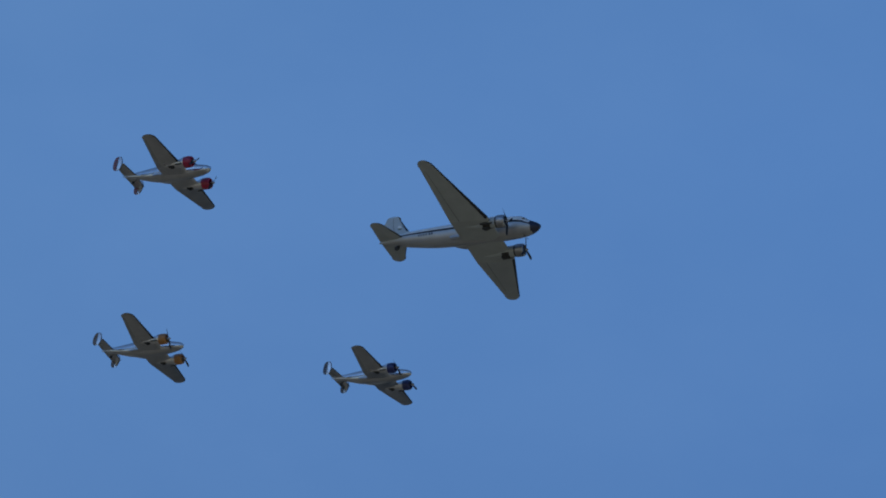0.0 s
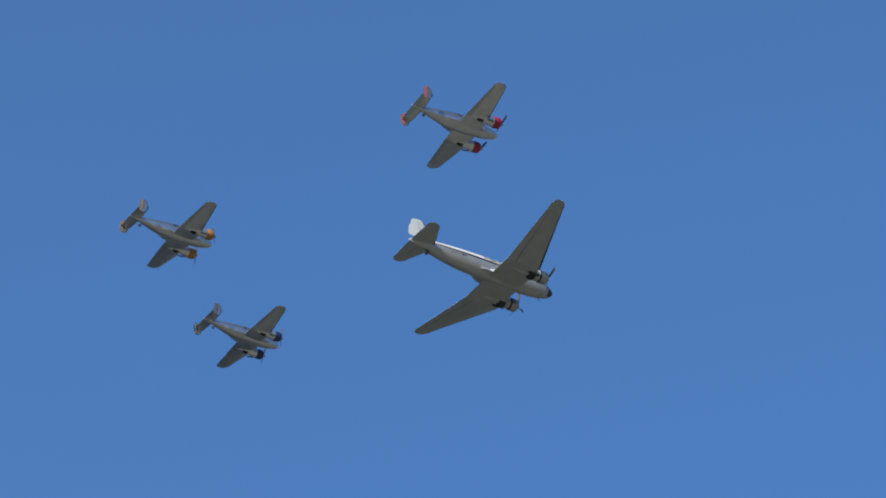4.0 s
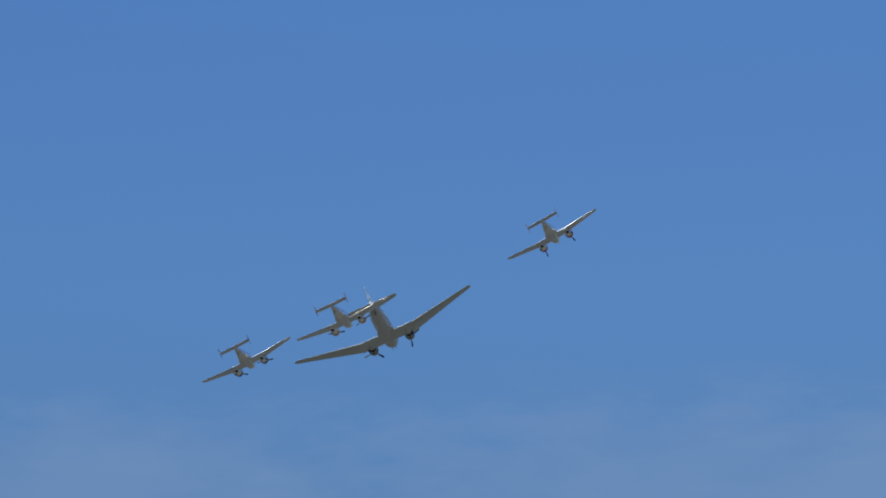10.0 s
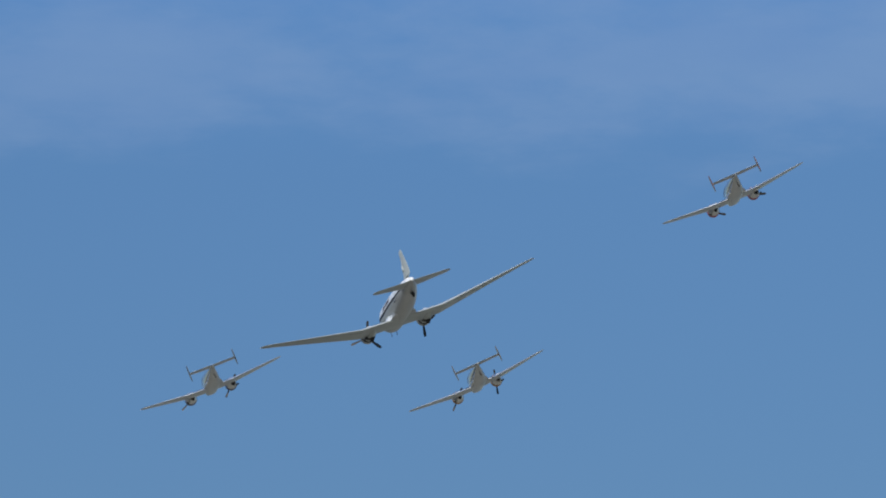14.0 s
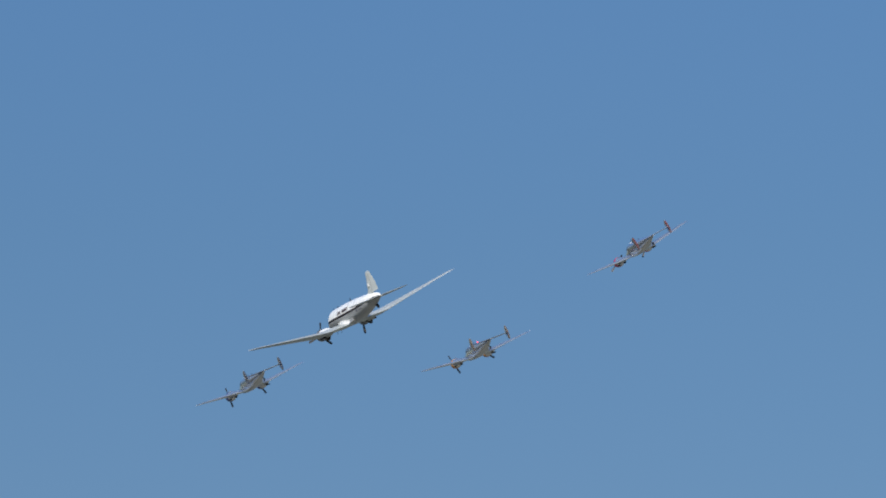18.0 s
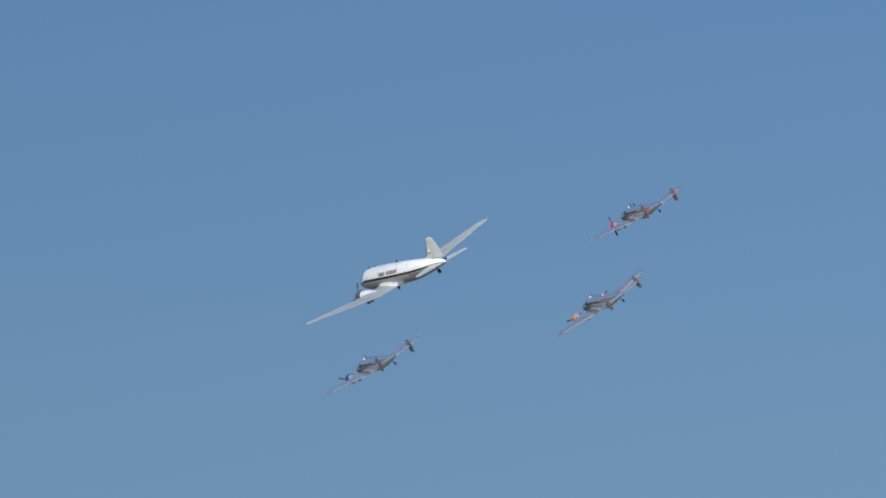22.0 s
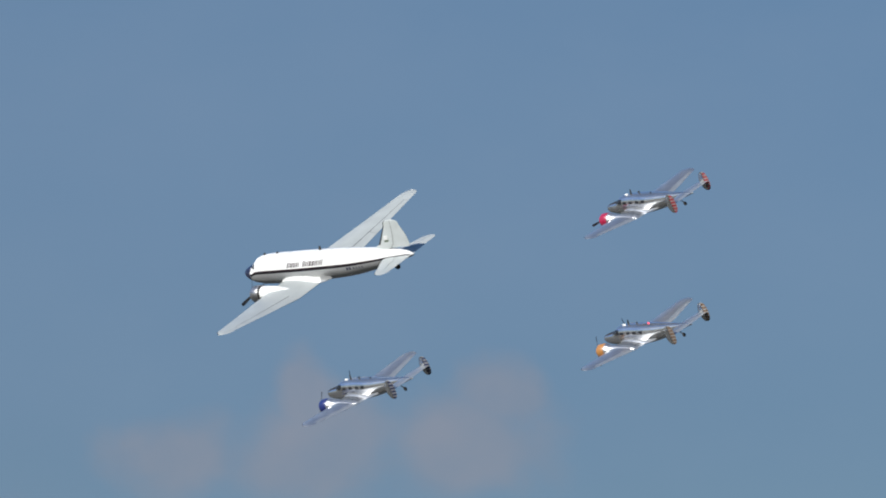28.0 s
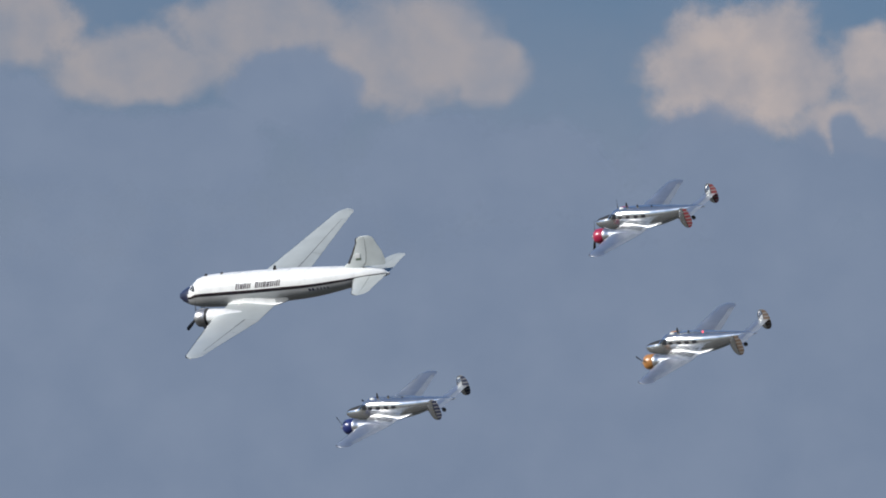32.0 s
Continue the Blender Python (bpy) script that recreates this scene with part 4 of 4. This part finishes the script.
# ---------------------------------------------------------------- flight
def motions():
    walk(airliner, [
        (0.0, pose(-359.99, 527.88, 313.43, -8.85, 3.53, 12.47)),
        (0.5, pose(-319.78, 518.34, 312.43, -7.85, 3.58, 16.64)),
        (1.0, pose(-283.01, 512.45, 313.35, -6.54, 3.25, 20.78)),
        (1.5, pose(-253.98, 519.47, 321.96, -6.02, 2.76, 24.65)),
        (2.0, pose(-226.05, 527.99, 330.11, -5.97, 3.72, 28.97)),
        (2.5, pose(-201.38, 542.89, 339.36, -6.37, 3.89, 33.62)),
        (4.5, pose(-122.76, 645.46, 372.41, -8.35, 1.18, 51.60)),
        (5.0, pose(-109.87, 696.50, 385.80, -10.07, 0.78, 54.95)),
        (5.5, pose(-97.38, 749.22, 394.66, -11.68, -0.23, 57.60)),
        (6.0, pose(-85.75, 806.44, 401.06, -13.38, -0.63, 60.66)),
        (6.5, pose(-73.90, 855.94, 399.96, -15.27, -0.75, 63.72)),
        (7.0, pose(-65.21, 938.33, 411.07, -17.46, -0.80, 66.12)),
        (7.5, pose(-54.70, 989.29, 406.95, -19.11, -1.32, 69.03)),
        (8.0, pose(-42.74, 990.99, 383.64, -19.98, -1.37, 71.80)),
        (8.5, pose(-31.74, 975.23, 356.37, -19.84, -0.67, 73.39)),
        (9.0, pose(-22.38, 958.81, 332.07, -19.88, -1.31, 75.53)),
        (9.5, pose(-14.54, 938.62, 309.75, -20.59, 0.05, 78.15)),
        (10.0, pose(-8.18, 909.46, 287.49, -22.15, 0.72, 80.46)),
        (10.5, pose(-3.28, 851.96, 259.36, -22.87, -0.24, 83.31)),
        (11.0, pose(-0.00, 820.06, 241.57, -23.88, -0.75, 84.67)),
        (11.5, pose(1.97, 768.45, 220.08, -24.89, -0.46, 86.19)),
        (12.0, pose(2.76, 740.27, 206.75, -24.43, -0.14, 88.05)),
        (12.5, pose(2.23, 683.09, 186.43, -23.00, -0.24, 90.59)),
        (13.0, pose(0.57, 633.27, 168.90, -21.39, -0.23, 93.16)),
        (13.5, pose(-2.11, 607.30, 157.96, -20.76, -0.47, 95.54)),
        (15.5, pose(-23.80, 622.80, 145.00, -19.87, -1.66, 104.00)),
        (16.0, pose(-32.98, 662.34, 149.99, -21.19, -1.00, 105.29)),
        (16.5, pose(-43.37, 699.45, 154.31, -21.26, -1.23, 107.44)),
        (17.0, pose(-53.49, 714.58, 153.79, -22.23, -1.21, 110.48)),
        (17.5, pose(-64.80, 733.94, 154.14, -22.14, -1.19, 112.05)),
        (18.0, pose(-77.68, 759.77, 155.64, -24.40, -0.41, 113.90)),
        (18.5, pose(-91.01, 779.40, 155.58, -27.08, -0.58, 116.36)),
        (19.0, pose(-104.08, 787.37, 153.09, -29.39, -0.53, 119.07)),
        (19.5, pose(-115.72, 776.91, 147.17, -29.94, -0.55, 121.98)),
        (20.0, pose(-119.49, 713.19, 131.83, -30.33, -0.87, 125.05)),
        (20.5, pose(-129.33, 687.59, 124.12, -30.76, -1.33, 127.46)),
        (21.0, pose(-147.89, 703.68, 124.15, -31.04, -1.68, 129.66)),
        (21.5, pose(-165.81, 710.69, 122.82, -30.77, -1.36, 132.64)),
        (22.0, pose(-186.73, 725.72, 123.09, -30.94, -1.18, 135.43)),
        (22.5, pose(-207.19, 734.14, 122.56, -30.86, -0.88, 138.35)),
        (23.0, pose(-230.34, 746.34, 122.93, -30.86, -0.74, 140.93)),
        (23.5, pose(-232.51, 688.30, 112.29, -30.31, -1.04, 144.21)),
        (24.0, pose(-214.52, 577.48, 93.74, -30.11, -0.97, 147.34)),
        (24.5, pose(-212.13, 516.68, 83.62, -29.88, -1.23, 150.44)),
        (26.5, pose(-307.18, 507.92, 83.77, -31.74, -1.46, 165.58)),
        (27.0, pose(-331.34, 501.49, 84.15, -31.70, -1.03, 168.85)),
        (27.5, pose(-357.72, 495.62, 85.22, -31.81, -1.12, 172.50)),
        (28.0, pose(-338.38, 427.43, 75.91, -31.81, -1.00, 176.21)),
        (28.5, pose(-312.85, 357.64, 65.89, -32.64, -0.55, -179.57)),
        (29.0, pose(-331.41, 340.52, 64.89, -32.53, -0.08, -175.15)),
        (29.5, pose(-356.21, 327.54, 64.44, -31.09, 0.18, -170.20)),
        (30.0, pose(-378.04, 310.15, 62.79, -30.91, 0.62, -165.44)),
        (30.5, pose(-398.45, 290.71, 60.59, -30.41, 0.79, -160.81)),
        (31.0, pose(-418.94, 270.53, 58.35, -30.04, 0.96, -156.17)),
        (31.5, pose(-435.45, 247.19, 55.60, -30.16, 1.38, -151.83)),
        (32.0, pose(-454.11, 224.48, 53.17, -29.80, 1.82, -147.55)),
    ])
    walk(red_twin, [
        (0.0, pose(-346.59, 454.17, 286.73, -7.62, 4.22, 9.29)),
        (0.5, pose(-307.37, 443.97, 285.27, -6.99, 4.14, 12.56)),
        (1.0, pose(-271.40, 437.56, 285.70, -5.99, 3.69, 15.57)),
        (1.5, pose(-248.29, 452.73, 300.08, -5.18, 3.76, 19.37)),
        (2.0, pose(-217.36, 455.36, 304.61, -6.49, 3.67, 23.14)),
        (2.5, pose(-190.65, 466.35, 311.65, -6.76, 3.90, 27.73)),
        (4.5, pose(-108.29, 572.59, 347.23, -14.13, 0.43, 47.80)),
        (5.0, pose(-93.14, 618.44, 358.29, -17.29, -0.18, 49.82)),
        (5.5, pose(-80.41, 674.48, 370.17, -16.53, 0.04, 50.52)),
        (6.0, pose(-67.37, 724.96, 374.85, -15.15, 0.05, 55.22)),
        (6.5, pose(-55.29, 777.18, 377.08, -14.48, 0.63, 58.92)),
        (7.0, pose(-45.70, 856.93, 389.42, -15.49, 1.11, 62.10)),
        (7.5, pose(-34.45, 910.51, 388.44, -18.63, 0.33, 64.84)),
        (8.0, pose(-21.46, 917.39, 368.93, -22.20, -0.33, 67.34)),
        (8.5, pose(-9.58, 910.15, 346.25, -25.04, -1.38, 70.04)),
        (9.0, pose(0.39, 900.47, 325.91, -27.65, -2.28, 72.84)),
        (9.5, pose(9.00, 885.72, 306.57, -27.17, -1.95, 75.05)),
        (10.0, pose(16.11, 859.25, 285.89, -26.66, -1.75, 77.00)),
        (10.5, pose(21.50, 809.26, 259.66, -26.60, -1.88, 78.96)),
        (11.0, pose(25.77, 778.41, 241.68, -26.66, -1.74, 81.06)),
        (11.5, pose(28.36, 730.20, 220.84, -26.23, -1.97, 82.63)),
        (12.0, pose(30.38, 702.02, 207.97, -25.74, -1.97, 84.45)),
        (12.5, pose(30.47, 648.66, 188.75, -24.74, -1.98, 85.61)),
        (13.0, pose(29.63, 600.55, 171.67, -24.20, -1.83, 86.76)),
        (13.5, pose(28.68, 573.52, 160.82, -24.22, -1.67, 89.00)),
        (15.5, pose(9.50, 596.68, 147.55, -25.00, -0.71, 97.26)),
        (16.0, pose(2.01, 635.30, 152.34, -25.80, -0.67, 100.45)),
        (16.5, pose(-6.93, 670.44, 155.75, -26.57, -0.82, 103.35)),
        (17.0, pose(-16.73, 685.81, 155.13, -27.72, -0.81, 106.16)),
        (17.5, pose(-28.06, 707.90, 156.27, -29.06, -0.81, 108.91)),
        (18.0, pose(-40.83, 736.41, 158.22, -30.39, -0.47, 112.19)),
        (18.5, pose(-54.53, 762.46, 159.61, -32.16, -0.15, 116.53)),
        (19.0, pose(-69.20, 778.13, 158.93, -34.25, -0.06, 120.08)),
        (19.5, pose(-82.51, 773.56, 154.67, -34.12, 0.21, 122.90)),
        (20.0, pose(-87.91, 715.64, 140.75, -34.39, 0.42, 125.22)),
        (20.5, pose(-98.80, 692.10, 133.05, -33.81, -0.08, 126.55)),
        (21.0, pose(-117.99, 709.01, 132.58, -33.03, -0.25, 127.96)),
        (21.5, pose(-136.85, 717.51, 130.76, -32.32, -0.61, 130.50)),
        (22.0, pose(-158.08, 732.07, 130.37, -31.46, -1.28, 132.31)),
        (22.5, pose(-178.88, 740.17, 129.59, -31.06, -0.98, 134.93)),
        (23.0, pose(-202.17, 751.31, 129.69, -30.39, -0.58, 137.47)),
        (23.5, pose(-203.79, 691.39, 118.39, -30.59, -0.58, 140.77)),
        (24.0, pose(-185.77, 580.11, 99.56, -30.89, -0.49, 143.98)),
        (24.5, pose(-182.91, 519.21, 89.23, -30.17, -0.25, 147.08)),
        (26.5, pose(-276.04, 509.77, 87.30, -28.27, -1.10, 160.49)),
        (27.0, pose(-299.49, 503.07, 87.23, -27.77, -1.42, 163.60)),
        (27.5, pose(-325.08, 497.79, 88.09, -28.86, -1.56, 167.84)),
        (28.0, pose(-306.36, 432.33, 79.01, -30.26, -1.07, 171.53)),
        (28.5, pose(-281.21, 364.54, 69.26, -31.46, -0.71, 175.27)),
        (29.0, pose(-299.42, 348.63, 68.53, -31.60, -0.38, 179.97)),
        (29.5, pose(-323.98, 337.42, 68.66, -34.42, 0.23, -176.19)),
        (30.0, pose(-345.82, 321.76, 67.25, -36.76, 0.82, -171.93)),
        (30.5, pose(-366.77, 304.41, 64.84, -35.59, 1.31, -167.71)),
        (31.0, pose(-387.52, 285.92, 62.07, -35.44, 0.92, -163.51)),
        (31.5, pose(-406.05, 264.81, 59.23, -32.89, 1.26, -157.55)),
        (32.0, pose(-425.96, 243.61, 56.88, -29.95, 1.63, -152.10)),
    ])
    walk(yellow_twin, [
        (0.0, pose(-382.30, 497.07, 293.07, -8.88, 4.28, 10.86)),
        (0.5, pose(-341.16, 482.41, 290.64, -8.08, 4.60, 14.85)),
        (1.0, pose(-304.25, 472.48, 290.81, -6.78, 4.37, 17.87)),
        (1.5, pose(-275.64, 475.03, 298.53, -5.99, 4.79, 21.39)),
        (2.0, pose(-247.86, 479.59, 305.95, -4.69, 4.92, 25.23)),
        (2.5, pose(-224.79, 494.11, 316.60, -4.47, 3.71, 28.67)),
        (4.5, pose(-148.38, 606.84, 359.46, -3.40, 2.01, 47.07)),
        (5.0, pose(-132.90, 651.83, 369.59, -6.55, 1.81, 49.73)),
        (5.5, pose(-117.94, 699.08, 375.66, -9.50, 1.81, 51.88)),
        (6.0, pose(-102.30, 738.95, 373.88, -12.59, 2.64, 55.89)),
        (6.5, pose(-88.32, 785.04, 372.45, -13.92, 2.14, 58.41)),
        (7.0, pose(-78.27, 859.72, 381.42, -15.36, 2.75, 60.68)),
        (7.5, pose(-66.44, 909.22, 378.04, -17.13, 2.04, 63.25)),
        (8.0, pose(-53.32, 913.22, 356.87, -18.67, 1.52, 65.68)),
        (8.5, pose(-40.94, 901.52, 332.03, -20.06, 1.21, 68.09)),
        (9.0, pose(-30.40, 889.81, 310.68, -21.56, 0.87, 70.00)),
        (9.5, pose(-21.00, 871.72, 289.70, -21.72, -0.21, 72.94)),
        (10.0, pose(-13.40, 845.82, 268.98, -21.49, -1.27, 75.23)),
        (10.5, pose(-7.15, 796.20, 243.36, -22.95, -1.24, 78.43)),
        (11.0, pose(-2.83, 769.00, 227.25, -24.63, -1.96, 80.05)),
        (11.5, pose(0.72, 720.76, 207.17, -24.30, -0.86, 82.53)),
        (12.0, pose(3.06, 694.66, 194.78, -24.27, -0.66, 83.13)),
        (13.0, pose(4.61, 602.78, 160.78, -26.35, -0.99, 87.46)),
        (15.5, pose(-12.21, 599.30, 136.90, -23.99, -1.11, 98.84)),
        (16.0, pose(-20.29, 637.26, 141.52, -24.40, -1.00, 101.12)),
        (16.5, pose(-29.37, 672.03, 144.67, -22.64, -1.25, 103.35)),
        (17.0, pose(-38.17, 685.30, 143.22, -20.97, -1.37, 105.53)),
        (17.5, pose(-48.21, 703.41, 143.19, -22.07, -1.04, 108.66)),
        (18.0, pose(-59.44, 728.05, 144.39, -22.77, -0.24, 112.01)),
        (18.5, pose(-70.93, 744.12, 144.20, -24.88, 0.03, 113.08)),
        (19.0, pose(-82.21, 749.33, 141.85, -27.00, -0.07, 114.25)),
        (19.5, pose(-92.16, 740.23, 136.98, -29.13, 0.30, 118.28)),
        (20.0, pose(-94.32, 679.91, 122.55, -30.52, -0.39, 121.36)),
        (20.5, pose(-102.37, 657.05, 115.27, -33.73, -0.80, 123.89)),
        (21.0, pose(-118.93, 673.57, 115.10, -37.04, -0.13, 126.78)),
        (21.5, pose(-135.36, 681.10, 113.83, -36.57, -0.18, 129.56)),
        (22.0, pose(-154.89, 696.81, 113.95, -37.22, -0.83, 132.31)),
        (22.5, pose(-174.18, 705.36, 113.10, -34.72, -1.02, 134.55)),
        (23.0, pose(-196.04, 716.82, 112.99, -31.79, -1.34, 137.05)),
        (23.5, pose(-198.00, 662.13, 102.61, -31.20, -1.52, 140.61)),
        (24.0, pose(-181.00, 556.22, 84.71, -29.85, -0.93, 144.17)),
        (24.5, pose(-178.97, 499.87, 75.48, -29.45, -0.47, 146.86)),
        (26.5, pose(-271.63, 497.67, 74.71, -28.02, -1.55, 160.19)),
        (27.0, pose(-294.95, 492.97, 74.91, -28.46, -1.48, 163.16)),
        (27.5, pose(-320.30, 489.03, 75.82, -29.49, -1.34, 167.93)),
        (28.0, pose(-302.08, 425.86, 66.92, -29.75, -0.71, 172.16)),
        (28.5, pose(-277.31, 360.08, 57.44, -32.38, -0.72, 176.32)),
        (29.0, pose(-294.87, 344.76, 56.74, -35.11, 0.11, -178.34)),
        (29.5, pose(-318.58, 333.94, 56.72, -34.23, 0.75, -174.51)),
        (30.0, pose(-339.24, 318.13, 55.28, -34.39, 0.80, -170.12)),
        (30.5, pose(-360.12, 301.77, 53.24, -32.48, 0.51, -165.93)),
        (31.0, pose(-381.36, 284.61, 50.95, -30.36, 0.78, -162.10)),
        (31.5, pose(-397.92, 263.11, 48.57, -30.38, 0.95, -157.13)),
        (32.0, pose(-416.30, 242.53, 46.22, -29.69, 1.27, -152.82)),
    ])
    walk(blue_twin, [
        (0.0, pose(-376.22, 531.63, 301.26, -5.26, 4.33, 10.05)),
        (0.5, pose(-337.61, 520.37, 300.57, -4.48, 4.47, 13.88)),
        (1.0, pose(-302.80, 513.17, 302.15, -3.61, 4.34, 17.40)),
        (1.5, pose(-275.89, 518.42, 311.37, -3.58, 4.50, 21.61)),
        (2.0, pose(-249.49, 525.07, 320.07, -4.02, 4.44, 25.33)),
        (2.5, pose(-227.23, 540.23, 331.29, -4.61, 3.91, 29.86)),
        (4.5, pose(-155.90, 660.56, 376.71, -5.44, 1.97, 49.21)),
        (5.0, pose(-142.00, 709.72, 388.75, -7.15, 1.73, 52.20)),
        (5.5, pose(-128.14, 759.78, 395.54, -9.05, 1.57, 53.65)),
        (6.0, pose(-112.75, 798.29, 392.04, -9.90, 2.09, 56.67)),
        (6.5, pose(-99.36, 844.24, 389.60, -12.47, 1.73, 59.33)),
        (7.0, pose(-90.07, 921.72, 398.66, -14.23, 2.18, 61.80)),
        (7.5, pose(-78.32, 967.85, 393.20, -16.53, 1.80, 64.94)),
        (8.0, pose(-65.62, 969.07, 370.16, -18.84, 1.24, 66.75)),
        (8.5, pose(-53.30, 951.41, 342.53, -20.53, 0.44, 69.71)),
        (9.0, pose(-43.29, 933.87, 318.84, -21.94, -0.50, 72.45)),
        (9.5, pose(-34.73, 912.06, 296.60, -23.17, -0.89, 74.24)),
        (10.0, pose(-28.05, 881.71, 274.03, -23.87, -1.49, 76.26)),
        (10.5, pose(-21.99, 826.17, 246.30, -24.08, -1.91, 78.57)),
        (11.0, pose(-18.86, 794.61, 228.11, -24.30, -1.75, 81.24)),
        (11.5, pose(-16.00, 746.20, 207.50, -24.62, -1.25, 83.62)),
        (12.0, pose(-14.95, 717.45, 194.06, -24.94, -0.79, 85.76)),
        (12.5, pose(-14.65, 665.03, 175.46, -24.27, -0.68, 87.74)),
        (13.0, pose(-15.90, 618.15, 158.33, -23.33, -0.36, 90.28)),
        (13.5, pose(-19.83, 592.14, 146.82, -22.83, -0.31, 92.95)),
        (15.5, pose(-36.87, 607.22, 135.08, -21.92, -1.23, 99.85)),
        (16.0, pose(-45.74, 643.38, 139.04, -22.79, -0.79, 101.87)),
        (16.5, pose(-55.49, 677.38, 142.31, -23.10, -0.77, 104.77)),
        (17.0, pose(-64.22, 690.54, 141.19, -24.44, 0.02, 107.22)),
        (17.5, pose(-74.49, 708.14, 140.74, -24.26, 0.40, 110.47)),
        (18.0, pose(-86.57, 732.08, 141.73, -24.66, 0.94, 113.52)),
        (18.5, pose(-98.99, 752.16, 141.79, -25.33, 1.12, 114.85)),
        (19.0, pose(-110.64, 759.47, 139.68, -26.41, 1.83, 116.72)),
        (19.5, pose(-120.59, 749.03, 134.30, -27.88, 1.99, 119.06)),
        (20.0, pose(-122.90, 687.20, 119.48, -28.93, 2.29, 121.43)),
        (20.5, pose(-130.96, 661.99, 111.66, -29.88, 1.56, 123.46)),
        (21.0, pose(-147.42, 678.01, 110.55, -31.15, 1.05, 125.38)),
        (21.5, pose(-163.36, 686.02, 108.52, -31.58, 0.42, 129.49)),
        (22.0, pose(-182.29, 699.42, 108.12, -32.15, -0.36, 132.88)),
        (22.5, pose(-201.17, 707.48, 107.85, -31.62, -0.59, 135.39)),
        (23.0, pose(-223.17, 719.67, 108.57, -31.43, -0.26, 138.40)),
        (23.5, pose(-223.99, 661.01, 98.25, -32.04, -0.13, 141.70)),
        (24.0, pose(-205.90, 553.79, 80.35, -31.78, 0.08, 144.71)),
        (24.5, pose(-202.85, 494.87, 70.55, -31.19, -0.18, 147.54)),
        (26.5, pose(-291.74, 486.68, 70.13, -29.60, -0.40, 161.94)),
        (27.0, pose(-314.36, 480.93, 70.22, -29.34, -0.53, 165.34)),
        (27.5, pose(-339.13, 476.11, 71.19, -29.46, -0.26, 169.21)),
        (28.0, pose(-320.01, 411.42, 62.27, -30.00, 0.10, 172.70)),
        (28.5, pose(-295.23, 345.37, 52.93, -31.36, 0.64, 177.27)),
        (29.0, pose(-311.66, 328.69, 51.92, -32.93, 0.88, -178.38)),
        (29.5, pose(-335.37, 317.64, 51.70, -32.45, 1.03, -173.64)),
        (30.0, pose(-356.01, 301.83, 50.20, -31.36, 1.15, -168.92)),
        (30.5, pose(-375.63, 284.41, 47.90, -30.34, 0.92, -164.77)),
        (31.0, pose(-396.21, 266.73, 45.75, -29.53, 1.21, -159.98)),
        (31.5, pose(-412.23, 245.05, 43.45, -28.55, 1.29, -154.80)),
        (32.0, pose(-429.55, 223.59, 41.44, -27.97, 1.67, -151.30)),
    ])
    # turning propellers, each in its own airplane's space
    for owner, hub, place, first in props:
        step = 76.0 if owner is airliner else 83.0
        walk(hub, [(k / 15, pose(*place, first + step * k, 0, 0)) for k in range(481)])


motions()
